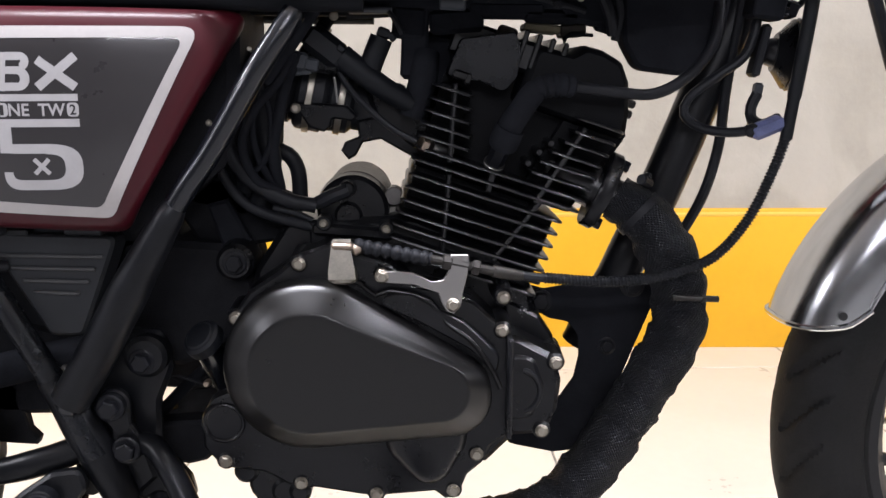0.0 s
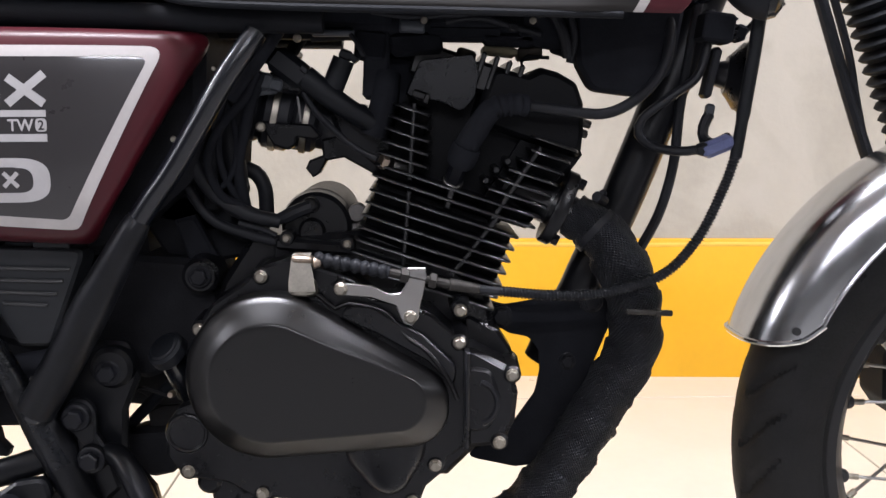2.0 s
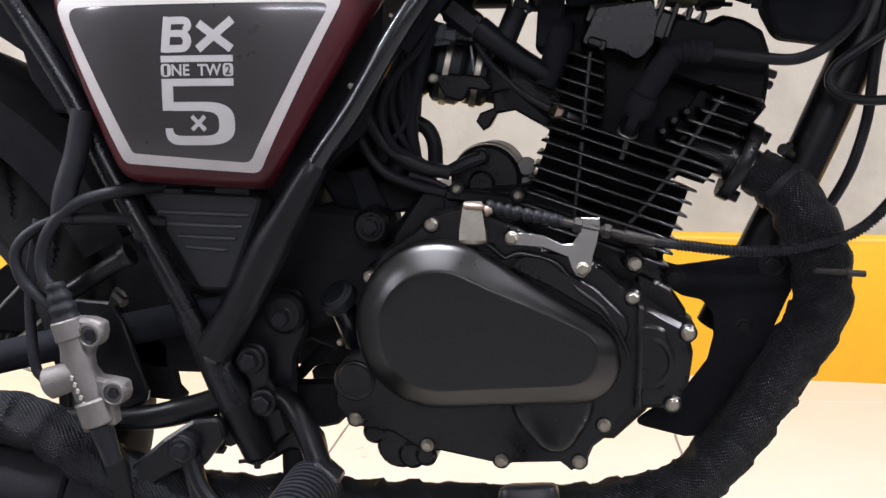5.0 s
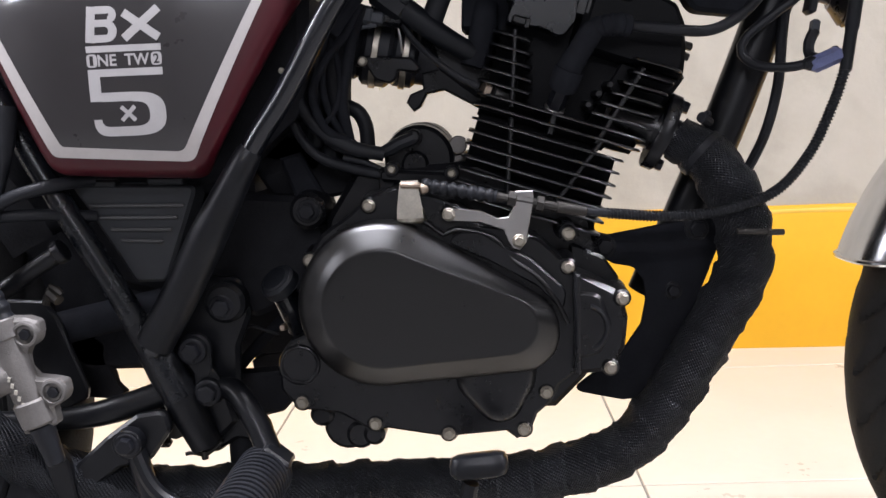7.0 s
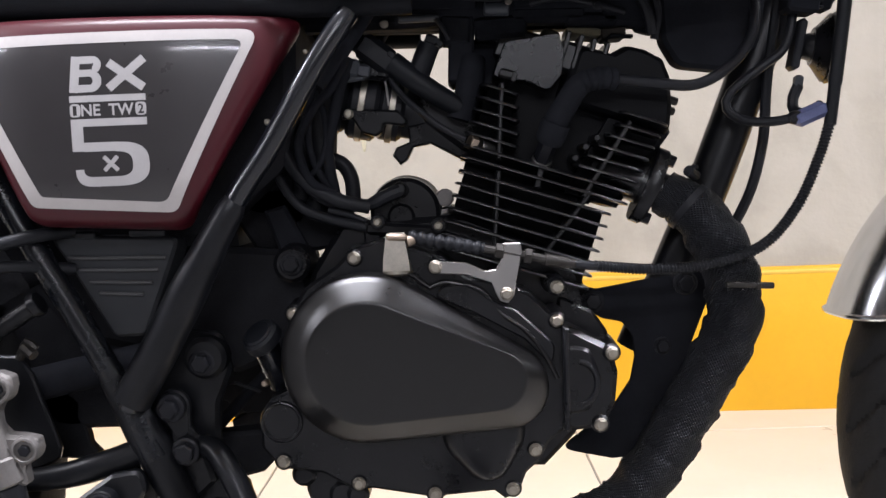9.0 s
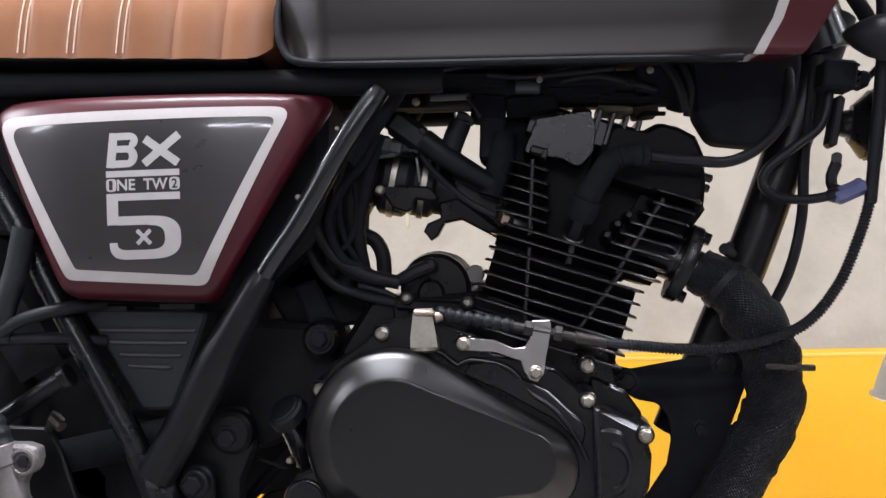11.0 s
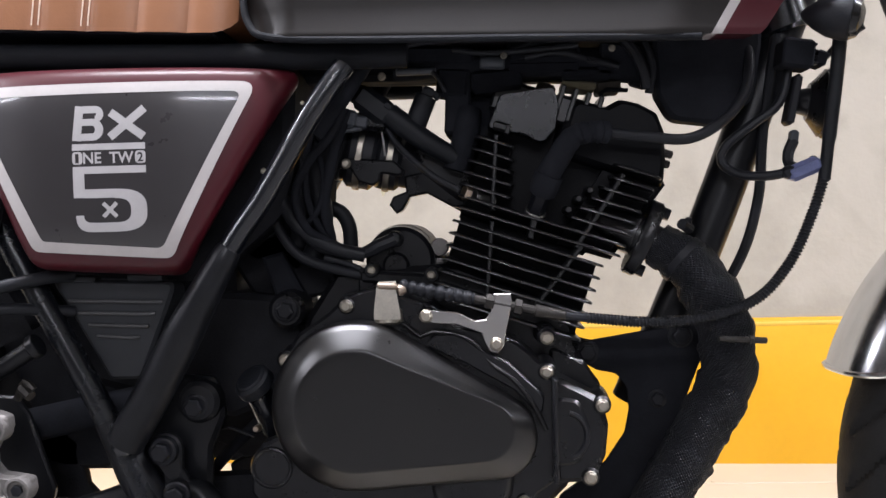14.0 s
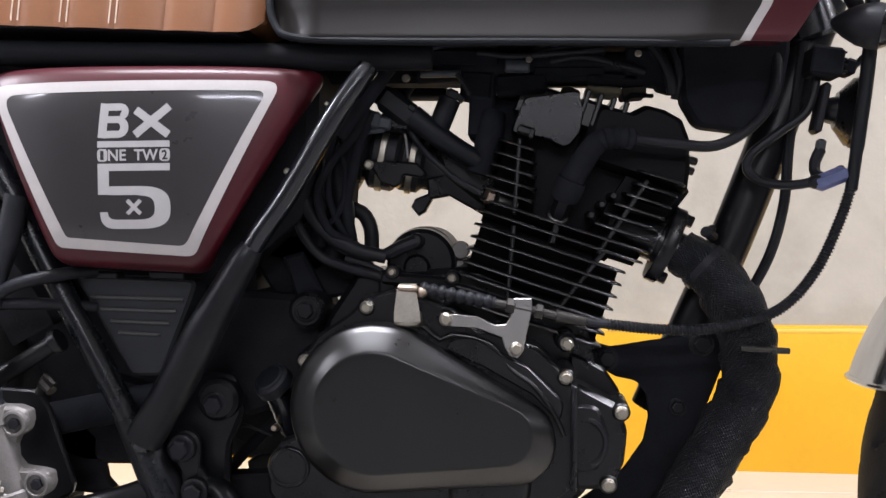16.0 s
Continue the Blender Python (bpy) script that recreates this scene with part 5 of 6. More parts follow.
for s in (-1, 1):
    bm = bmesh.new()
    pts = [AX + Vector(((0.295 - sink(4.7 + 1.8 * k)) * math.cos(t), 0.0585 * s, (0.295 - sink(4.7 + 1.8 * k)) * math.sin(t))) for k, t in ((k, a0 - 0.15 + (a1 - a0) * k / 40) for k in range(40))]
    sweep(bm, pts, 0.0028, 8)
    part("rolled_edge", bm, chrome, fender)
bm = bmesh.new()
pts = []
for i in range(25):
    f = -1 + 2 * i / 24
    t = a0 - retreat(f)
    r = 0.353 - sink(0) - 0.058 * abs(f) ** 2.4
    pts.append(AX + Vector((r * math.cos(t), 0.059 * math.sin(f * math.pi / 2), r * math.sin(t))))
sweep(bm, pts, 0.003, 8)
part("rolled_edge", bm, chrome, fender)
bm = bmesh.new()
cyl(bm, (0.4455, -0.0605, 0.4475), (0.45, -0.05, 0.4455), 0.0042, 0.0042, 14)
part("hole", bm, hub_black, fender)
bm = bmesh.new()
prism(bm, rounded([(0.566, 0.562), (0.609, 0.6), (0.649, 0.57), (0.634, 0.48)], 0.006, 3, 2), -0.062, -0.066, 0.001)
part("fender_stay", bm, steel, fender, "plain steel fender stay")

# ---- fork with rubber gaiters ----
FT, FB = Vector((0.581, 0, 0.745)), Vector((0.737, 0, 0.36))
fa = (FT - FB).normalized()
fork = None
for s in (1, -1):
    y = Vector((0.021 * s, 0.098 * s, 0))
    bm = bmesh.new()
    cyl(bm, FB - fa * 0.05 + y, FB + fa * 0.3 + y, 0.027, 0.0265, 28, 0.004)
    leg = part("fork_leg", bm, hub_black, bike, "black fork leg under a ribbed rubber gaiter")
    bm = bmesh.new()
    g0, g1 = FB + fa * 0.28 + y, FT + fa * 0.08 + y
    n = 15
    prof = []
    for k in range(n):
        for f, r in ((0.0, 0.031), (0.25, 0.0375), (0.5, 0.0405), (0.75, 0.0375)):
            prof.append(((k + f) / n, r))
    u = fa.orthogonal().normalized()
    v = fa.cross(u)
    loft(bm, [[g0 + (g1 - g0) * f + r * (math.cos(t) * u + math.sin(t) * v) for t in (2 * math.pi * i / 36 for i in range(36))] for f, r in prof])
    part("gaiter", bm, gaiter_rubber, leg)
    bm = bmesh.new()
    cyl(bm, FT + fa * 0.06 + y, FT + fa * 0.25 + y, 0.018, 0.018, 20)
    part("stanchion", bm, chrome, leg)
bm = bmesh.new()
cyl(bm, AX + Vector((0, -0.13, 0)), AX + Vector((0, 0.13, 0)), 0.009, 0.009, 16, 0.002)
part("axle", bm, steel, front_wheel)
# head stock and cables in front of it
bm = bmesh.new()
cyl(bm, (0.36, 0, 0.77), (0.31, 0, 0.92), 0.032, 0.032, 24, 0.004)
part("head_stock", bm, frame_black, bike)
for x0, r, y in ((0.0, 0.0072, 0.085), (0.017, 0.0045, 0.09)):
    bm = bmesh.new()
    sweep(bm, [(0.479 + x0, y, 0.881), (0.5295 + x0, y, 0.7375), (0.551 + x0 * 0.6, y, 0.678), (0.5735 + x0 * 0.2, y, 0.619), (0.597, y, 0.565), (0.634, y, 0.47)], r, 10)
    part("brake_hose", bm, rubber, bike)

# ---- horn, relay, blue connector, small cables ----
bm = bmesh.new()
ha = Vector((0.96, -0.14, -0.12)).normalized()
hc = Vector((0.388, -0.025, 0.697))
cyl(bm, hc - ha * 0.013, hc + ha * 0.004, 0.022, 0.033, 32, 0.004)
cyl(bm, hc + ha * 0.002, hc + ha * 0.009, 0.0345, 0.0335, 32, 0.002)
cyl(bm, hc - ha * 0.025, hc - ha * 0.01, 0.012, 0.014, 24, 0.003)
horn = part("horn", bm, case_black, bike, "black disc horn on a steel bracket")
bm = bmesh.new()
box(bm, (0.3585, -0.03, 0.7), (0.008, 0.02, 0.05), (0, 12, 0), 0.003)
part("horn_bracket", bm, rubber, horn)
bm = bmesh.new()
box(bm, (0.358, -0.034, 0.664), (0.008, 0.009, 0.013), (0, 8, 0), 0.002)
part("terminal", bm, plug_grey, horn)
bm = bmesh.new()
sweep(bm, [(0.358, -0.034, 0.66), (0.352, -0.036, 0.648), (0.352, -0.04, 0.636), (0.358, -0.055, 0.632), (0.366, -0.066, 0.638), (0.362, -0.07, 0.632)], 0.0055, 8)
part("horn_wire", bm, rubber, horn)
bm = bmesh.new()
box(bm, (0.355, -0.07, 0.6305), (0.031, 0.014, 0.0155), (0, -22, 0), 0.004)
connector = part("connector", bm, blue_plastic, bike, "pale blue wiring connector")
bm = bmesh.new()
box(bm, (0.341, -0.07, 0.628), (0.012, 0.012, 0.012), (0, -22, 0), 0.003)
part("boot", bm, rubber, connector)
bm = bmesh.new()
sweep(bm, [(0.341, -0.07, 0.628), (0.323, -0.06, 0.6255), (0.303, -0.042, 0.629), (0.289, -0.034, 0.641), (0.293, -0.034, 0.657), (0.32, -0.036, 0.678), (0.344, -0.036, 0.697), (0.354, -0.034, 0.73), (0.356, -0.03, 0.76)], 0.0046, 10)
part("wire_loom", bm, rubber, connector)
bm = bmesh.new()
sweep(bm, [(0.348, -0.02, 0.77), (0.337, -0.02, 0.7), (0.332, -0.02, 0.66), (0.328, -0.02, 0.61), (0.316, -0.018, 0.562), (0.298, -0.01, 0.522), (0.285, 0.0, 0.5)], 0.0052, 10)
part("breather_hose", bm, rubber, bike)
bm = bmesh.new()
box(bm, (0.359, -0.038, 0.742), (0.03, 0.03, 0.028), (0, 8, 0), 0.003)
box(bm, (0.381, -0.038, 0.737), (0.012, 0.022, 0.016), (0, 20, 0), 0.003)
relay = part("relay", bm, soft_black, bike, "black relay box with a clip")
for k in range(4):
    bm = bmesh.new()
    box(bm, (0.374, -0.038, 0.75 - 0.006 * k), (0.006, 0.026, 0.0025), (0, 8, 0), 0.0006)
    part("rib", bm, plastic, relay)
bm = bmesh.new()
sweep(bm, [(0.386, -0.04, 0.737), (0.4, -0.045, 0.752), (0.42, -0.05, 0.765)], 0.003, 8)
part("relay_wire", bm, rubber, relay)
# turn signal pod
bm = bmesh.new()
sa = Vector((0.9, -0.38, -0.2)).normalized()
sc = Vector((0.381, -0.09, 0.766))
sv = [(-0.032, 0.002), (-0.029, 0.006), (-0.02, 0.0125), (-0.008, 0.0185), (0.004, 0.0208), (0.011, 0.0205), (0.0135, 0.017)]
u = sa.orthogonal().normalized()
v = sa.cross(u)
loft(bm, [[sc + sa * d + r * (math.cos(t) * u + math.sin(t) * v) for t in (2 * math.pi * i / 28 for i in range(28))] for d, r in sv])
signal = part("turn_signal", bm, rubber, bike, "small black bullet turn signal")
bm = bmesh.new()
loft(bm, [[sc + sa * d + r * (math.cos(t) * u + math.sin(t) * v) for t in (2 * math.pi * i / 28 for i in range(28))] for d, r in ((0.012, 0.0195), (0.018, 0.0165), (0.022, 0.008))])
part("lens", bm, lens_smoke, signal)
bm = bmesh.new()
cyl(bm, sc + Vector((-0.003, 0.01, 0.012)), Vector((0.37, -0.04, 0.83)), 0.007, 0.007, 12)
part("stalk", bm, plastic, signal)

# ---- under the tank: coil case, fuel rail, brackets ----
bm = bmesh.new()
prism(bm, rounded([(0.222, 0.775), (0.226, 0.708), (0.24, 0.683), (0.285, 0.677), (0.318, 0.7), (0.33, 0.775)], 0.018, 5, 2), -0.015, -0.045, 0.004)
part("air_box", bm, soft_black, bike, "black rounded box under the tank")
bm = bmesh.new()
sweep(bm, [(-0.03, -0.03, 0.742), (0.06, -0.03, 0.746), (0.15, -0.03, 0.746), (0.23, -0.03, 0.744)], 0.012, 14)
rail = part("under_tube", bm, soft_black, bike)
# Added dark blocks that close the gaps under the tank.
for x, z, w, h, y in ((-0.035, 0.757, 0.27, 0.044, 0.0), (0.155, 0.778, 0.22, 0.05, 0.0)):
    bm = bmesh.new()
    box(bm, (x, y, z), (w, 0.03, h), (0, 0.6, 0), 0.006)
    part("under_tank_fill", bm, soft_black, rail)
for x, z, w, h, turn in ((0.008, 0.754, 0.086, 0.02, 2), (0.028, 0.727, 0.03, 0.03, 6), (0.118, 0.757, 0.07, 0.024, -4), (0.196, 0.742, 0.05, 0.036, 8), (0.16, 0.732, 0.05, 0.013, 3), (0.072, 0.728, 0.05, 0.022, -3), (0.118, 0.738, 0.07, 0.016, 1)):
    bm = bmesh.new()
    box(bm, (x, -0.03, z), (w, 0.025, h), (0, turn, 0), 0.004)
    part("bracket", bm, soft_black, rail)
# Another added block closing the view further back.
bm = bmesh.new()
box(bm, (0.07, 0.035, 0.758), (0.28, 0.02, 0.044), (0, 1, 0), 0.004)
part("under_tank_fill", bm, soft_black, rail)
bm = bmesh.new()
cyl(bm, (-0.026, -0.048, 0.7375), (0.013, -0.048, 0.7375), 0.0036, 0.0036, 14, 0.001)
part("fuel_pipe", bm, plug_grey, rail, "thin grey fuel pipe")
bm = bmesh.new()
cyl(bm, (0.056, -0.05, 0.744), (0.08, -0.05, 0.7425), 0.0066, 0.0066, 18, 0.0015)
part("connector", bm, plug_grey, rail, "small grey cylindrical connector")
bolt(rail, 0.079, -0.058, 0.748, 10, BOLT, 0.42)
for pts, r in (([(0.078, -0.055, 0.748), (0.09, -0.055, 0.7545), (0.11, -0.05, 0.76), (0.14, -0.04, 0.762)], 0.0026), ([(-0.06, -0.06, 0.742), (-0.035, -0.065, 0.752), (-0.01, -0.065, 0.76), (0.03, -0.06, 0.766)], 0.003),
               ([(0.1, -0.045, 0.748), (0.13, -0.05, 0.751), (0.16, -0.05, 0.744), (0.19, -0.045, 0.736)], 0.0034), ([(0.03, -0.05, 0.757), (0.06, -0.055, 0.752), (0.1, -0.055, 0.753), (0.15, -0.05, 0.757)], 0.003),
               ([(0.195, -0.045, 0.762), (0.205, -0.05, 0.748), (0.212, -0.05, 0.732), (0.216, -0.045, 0.715)], 0.0055), ([(0.21, -0.04, 0.768), (0.2185, -0.045, 0.75), (0.222, -0.045, 0.732), (0.219, -0.04, 0.71)], 0.0042),
               ([(0.01, -0.05, 0.736), (0.016, -0.052, 0.728), (0.022, -0.05, 0.716)], 0.0024)):
    bm = bmesh.new()
    sweep(bm, pts, r, 10)
    part("wire", bm, rubber, rail)
bm = bmesh.new()
box(bm, (0.153, -0.01, 0.722), (0.034, 0.04, 0.008), (0, 6, 0), 0.002)
part("dirty_plate", bm, gasket, rail, "dirty yellow-brown gasket plate")
bm = bmesh.new()
box(bm, (0.182, -0.015, 0.7195), (0.024, 0.03, 0.012), (0, -4, 0), 0.002)
part("dirty_plate", bm, cap_brown, rail)
bm = bmesh.new()
prism(bm, [(0.1735, 0.707), (0.176, 0.7125), (0.181, 0.7145), (0.2, 0.7135), (0.2, 0.7165), (0.179, 0.718), (0.172, 0.713)], -0.025, -0.035, 0.0008)
part("clip", bm, soft_black, rail)
bolt(rail, -0.0385, -0.062, 0.7315, 20, BOLT, 0.5)
bolt(rail, 0.163, -0.055, 0.742, 20, DARK_BOLT, 0.3)
bolt(rail, 0.176, -0.1, 0.7435, 20, BOLT, 0.4)
bm = bmesh.new()
prism(bm, rounded([(0.196, 0.76), (0.226, 0.76), (0.232, 0.716), (0.215, 0.716), (0.202, 0.72)], 0.005, 3, 1), -0.02, -0.036, 0.003)
part("horn_stay", bm, soft_black, rail)
bm = bmesh.new()
box(bm, (0.034, -0.01, 0.72), (0.025, 0.06, 0.09), (0, 3, 0), 0.004)
box(bm, (0.053, 0.0, 0.69), (0.032, 0.05, 0.06), (0, 10, 0), 0.006)
part("engine_hanger", bm, soft_black, bike, "black upper engine hanger bracket")

# ---- intake: throttle body, clamps, injector, coil ----
ia, ib = Vector((-0.1, -0.012, 0.668)), Vector((0.06, 0.0, 0.634))
iw = (ib - ia).normalized()
bm = bmesh.new()
cyl(bm, ia - iw * 0.03, ia + iw * 0.02, 0.03, 0.03, 28, 0.004)
cyl(bm, ia + iw * 0.02, ia + iw * 0.05, 0.034, 0.034, 28, 0.004)
cyl(bm, ia + iw * 0.05, ia + iw * 0.076, 0.0305, 0.03, 28, 0.004)
cyl(bm, ia + iw * 0.07, ib, 0.025, 0.024, 24, 0.003)
intake = part("intake", bm, rubber, bike, "black rubber intake with steel hose clamps")
for d, r in ((0.03, 0.0362), (0.06, 0.0326)):
    bm = bmesh.new()
    p = ia + iw * d
    cyl(bm, p, p + iw * 0.0065, r, r, 36, 0.0006)
    part("hose_clamp", bm, clamp_steel, intake, "steel worm-drive hose clamp")
bm = bmesh.new()
box(bm, (-0.052, -0.046, 0.69), (0.032, 0.02, 0.017), (0, 8, 0), 0.004)
part("throttle_body", bm, case_black, intake)
bm = bmesh.new()
prism(bm, rounded([(-0.088, 0.646), (-0.074, 0.645), (-0.066, 0.632), (-0.052, 0.6275), (-0.046, 0.632), (-0.044, 0.64), (-0.026, 0.637), (-0.02, 0.641), (-0.03, 0.652), (-0.08, 0.656)], 0.003, 3, 1), -0.02, -0.045, 0.002)
part("clamp_tail", bm, case_black, intake)
bm = bmesh.new()
cyl(bm, (-0.0835, -0.055, 0.6815), (-0.06, -0.055, 0.684), 0.0034, 0.0034, 12, 0.001)
cyl(bm, (-0.0845, -0.055, 0.681), (-0.08, -0.055, 0.682), 0.0052, 0.0052, 12, 0.001)
part("vacuum_stub", bm, plug_grey, intake)
bm = bmesh.new()
sweep(bm, [(-0.04, -0.06, 0.678), (-0.0385, -0.061, 0.668), (-0.0375, -0.06, 0.655)], 0.0012, 8)
part("spring_wire", bm, steel, intake)
bm = bmesh.new()
box(bm, (-0.048, -0.05, 0.705), (0.04, 0.024, 0.026), (0, 38, 0), 0.006)
sweep(bm, [(-0.034, -0.05, 0.6965), (-0.012, -0.05, 0.6795), (0.006, -0.048, 0.6665), (0.03, -0.044, 0.652)], lambda t: 0.0118 - 0.002 * t, 18)
injector = part("injector", bm, plastic, bike, "black angular fuel injector body and its pipe")
bm = bmesh.new()
box(bm, (-0.066, -0.051, 0.7175), (0.01, 0.016, 0.018), (0, 38, 0), 0.002)
part("clip", bm, plastic, injector)
bm = bmesh.new()
box(bm, (-0.033, -0.06, 0.703), (0.007, 0.006, 0.006), (0, 38, 0), 0.001)
part("clip", bm, plastic, injector)
bm = bmesh.new()
sweep(bm, [(-0.009, -0.046, 0.684), (-0.003, -0.046, 0.699), (0.003, -0.046, 0.713)], 0.0108, 14, 0.003)
box(bm, (0.005, -0.046, 0.717), (0.012, 0.012, 0.01), (0, 24, 0), 0.002)
box(bm, (0.0125, -0.046, 0.7135), (0.008, 0.012, 0.006), (0, 50, 0), 0.001)
part("injector_plug", bm, plastic, injector)
bm = bmesh.new()
sweep(bm, [(0.03, -0.04, 0.64), (0.04, -0.038, 0.672), (0.043, -0.03, 0.7)], 0.0135, 14)
part("fuel_hose", bm, soft_black, injector)
bm = bmesh.new()
prism(bm, rounded([(-0.015, 0.668), (0.02, 0.672), (0.05, 0.64), (0.05, 0.604), (0.03, 0.612), (-0.005, 0.64)], 0.008, 3, 2), 0.03, -0.035, 0.005)
part("manifold", bm, case_black, injector)
bm = bmesh.new()
prism(bm, [(0.055, 0.587), (0.029, 0.603), (0.0, 0.6195), (-0.017, 0.6165), (-0.024, 0.604), (-0.031, 0.6), (-0.038, 0.609), (-0.034, 0.617), (-0.021, 0.622), (-0.022, 0.637), (-0.004, 0.641), (0.03, 0.632), (0.056, 0.612)], -0.012, -0.03, 0.002)
part("intake_bracket", bm, case_black, intake)

# ---- starter motor and its cables ----
bm = bmesh.new()
cyl(bm, (-0.026, 0.07, 0.556), (-0.026, -0.03, 0.556), 0.0335, 0.0335, 36, 0.002)
starter = part("starter_motor", bm, cast_alloy, bike, "grey starter motor with a black end cap")
bm = bmesh.new()
cyl(bm, (-0.027, -0.022, 0.553), (-0.027, -0.046, 0.553), 0.036, 0.034, 40, 0.004)
cyl(bm, (-0.031, -0.044, 0.575), (-0.031, -0.06, 0.576), 0.0085, 0.007, 16, 0.002)
cyl(bm, (-0.031, -0.044, 0.549), (-0.031, -0.051, 0.549), 0.0135, 0.0125, 20, 0.002)
part("end_cap", bm, case_black, starter)
bm = bmesh.new()
sweep(bm, [(-0.03, -0.057, 0.575), (-0.046, -0.058, 0.569), (-0.062, -0.056, 0.562), (-0.09, -0.052, 0.563), (-0.118, -0.05, 0.58), (-0.137, -0.048, 0.61), (-0.14, -0.045, 0.65)], lambda t: 0.0055 if t > 0.15 else 0.007, 10)
part("starter_cable", bm, rubber, starter)
bm = bmesh.new()
cyl(bm, (0.012, -0.04, 0.566), (0.012, -0.012, 0.566), 0.009, 0.008, 12, 0.001)
cyl(bm, (0.004, -0.03, 0.549), (0.02, -0.03, 0.553), 0.006, 0.006, 8, 0.001)
part("terminal", bm, cast_alloy, starter)


def hose(points, r, name="hose", mat=None):
    bm = bmesh.new()
    sweep(bm, points, r, 12)
    return part(name, bm, mat or rubber, bike)


hose([(-0.145, -0.06, 0.66), (-0.14, -0.06, 0.62), (-0.122, -0.06, 0.588), (-0.09, -0.06, 0.568), (-0.06, -0.058, 0.56)], 0.007)
hose([(-0.155, -0.05, 0.65), (-0.15, -0.05, 0.6), (-0.13, -0.052, 0.565), (-0.1, -0.055, 0.55), (-0.065, -0.06, 0.541), (-0.045, -0.062, 0.535)], 0.005)
hose([(-0.128, -0.012, 0.6), (-0.108, -0.011, 0.609), (-0.091, -0.01, 0.604), (-0.082, -0.009, 0.588), (-0.081, -0.008, 0.56)], 0.0078)
hose([(-0.11, -0.03, 0.68), (-0.112, -0.03, 0.64), (-0.106, -0.03, 0.6), (-0.112, -0.03, 0.57), (-0.12, -0.03, 0.55)], 0.0115)
hose([(-0.125, -0.03, 0.67), (-0.126, -0.03, 0.62), (-0.13, -0.03, 0.57)], 0.009)
hose([(-0.1, -0.055, 0.5585), (-0.078, -0.056, 0.5525), (-0.058, -0.056, 0.5425)], 0.0032)
# Added blocks that fill the dark area behind the hoses.
bm = bmesh.new()
box(bm, (-0.121, -0.01, 0.636), (0.05, 0.04, 0.056), (0, 4, 0), 0.008)
box(bm, (-0.124, -0.012, 0.586), (0.03, 0.03, 0.05), (0, -16, 0), 0.006)
part("hose_back_fill", bm, soft_black, bike, "black filler blocks added behind the hoses")
# wires, a connector and small bolts beside the intake
hose([(-0.075, -0.07, 0.7), (-0.088, -0.072, 0.675), (-0.109, -0.072, 0.652), (-0.124, -0.07, 0.62), (-0.114, -0.066, 0.587), (-0.092, -0.06, 0.574)], 0.0042, "wire", soft_black)
hose([(-0.07, -0.06, 0.7), (-0.082, -0.062, 0.677), (-0.091, -0.06, 0.644), (-0.098, -0.056, 0.611), (-0.094, -0.05, 0.575)], 0.0055, "wire", soft_black)
hose([(-0.1, -0.062, 0.7), (-0.112, -0.064, 0.66), (-0.115, -0.06, 0.62), (-0.104, -0.055, 0.588), (-0.084, -0.05, 0.566)], 0.0036, "wire", soft_black)
hose([(-0.12, -0.05, 0.69), (-0.104, -0.06, 0.668), (-0.098, -0.06, 0.63), (-0.108, -0.058, 0.6), (-0.13, -0.055, 0.585)], 0.003, "wire", soft_black)
bm = bmesh.new()
box(bm, (-0.074, -0.058, 0.693), (0.02, 0.014, 0.017), (0, 12, 0), 0.003)
box(bm, (-0.06, -0.056, 0.689), (0.012, 0.01, 0.012), (0, 12, 0), 0.002)
part("sensor_plug", bm, plug_grey, bike, "grey plastic sensor plug on the intake")
bolt(intake, -0.077, -0.05, 0.65, 10, BOLT, 0.6)
bolt(bike, -0.1425, -0.115, 0.6405, 30, BOLT, 0.36, "frame_bolt")
bolt(bike, -0.1065, -0.108, 0.702, 30, BOLT, 0.26, "frame_bolt")
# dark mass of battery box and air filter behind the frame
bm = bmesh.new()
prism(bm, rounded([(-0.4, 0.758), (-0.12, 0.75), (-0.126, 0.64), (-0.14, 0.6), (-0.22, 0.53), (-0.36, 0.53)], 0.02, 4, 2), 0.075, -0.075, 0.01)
part("air_filter_box", bm, shade_black, bike, "black air filter box behind the side panel")
# Added dark block that hides the wall between filter box and frame tube.
bm = bmesh.new()
prism(bm, rounded([(-0.22, 0.6), (-0.13, 0.68), (-0.112, 0.58), (-0.13, 0.54), (-0.185, 0.555)], 0.008, 3, 2), 0.08, -0.02, 0.006)
part("intake_gap_fill", bm, soft_black, bike, "black filler block added to close the gap beside the intake")
# Added dark block that closes the view above the gearbox; no known part.
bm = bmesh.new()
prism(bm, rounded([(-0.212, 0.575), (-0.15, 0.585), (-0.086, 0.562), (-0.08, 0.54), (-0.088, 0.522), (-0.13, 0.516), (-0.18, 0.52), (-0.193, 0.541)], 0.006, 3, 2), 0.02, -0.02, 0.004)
part("gearbox_gap_fill", bm, shade_black, bike, "black filler block added to close the gap above the gearbox")
bm = bmesh.new()
prism(bm, [(-0.165, 0.56), (-0.145, 0.565), (-0.118, 0.512), (-0.125, 0.495), (-0.145, 0.5)], -0.03, -0.045, 0.003)
part("rear_hanger", bm, soft_black, bike, "black rear engine hanger")
bolt(crankcase, -0.136, -0.07, 0.509, 12, DARK_BOLT, 0.75)
bm = bmesh.new()
cyl(bm, (-0.136, -0.03, 0.509), (-0.136, -0.07, 0.509), 0.02, 0.018, 24, 0.004)
part("boss", bm, case_black, crankcase)
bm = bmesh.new()
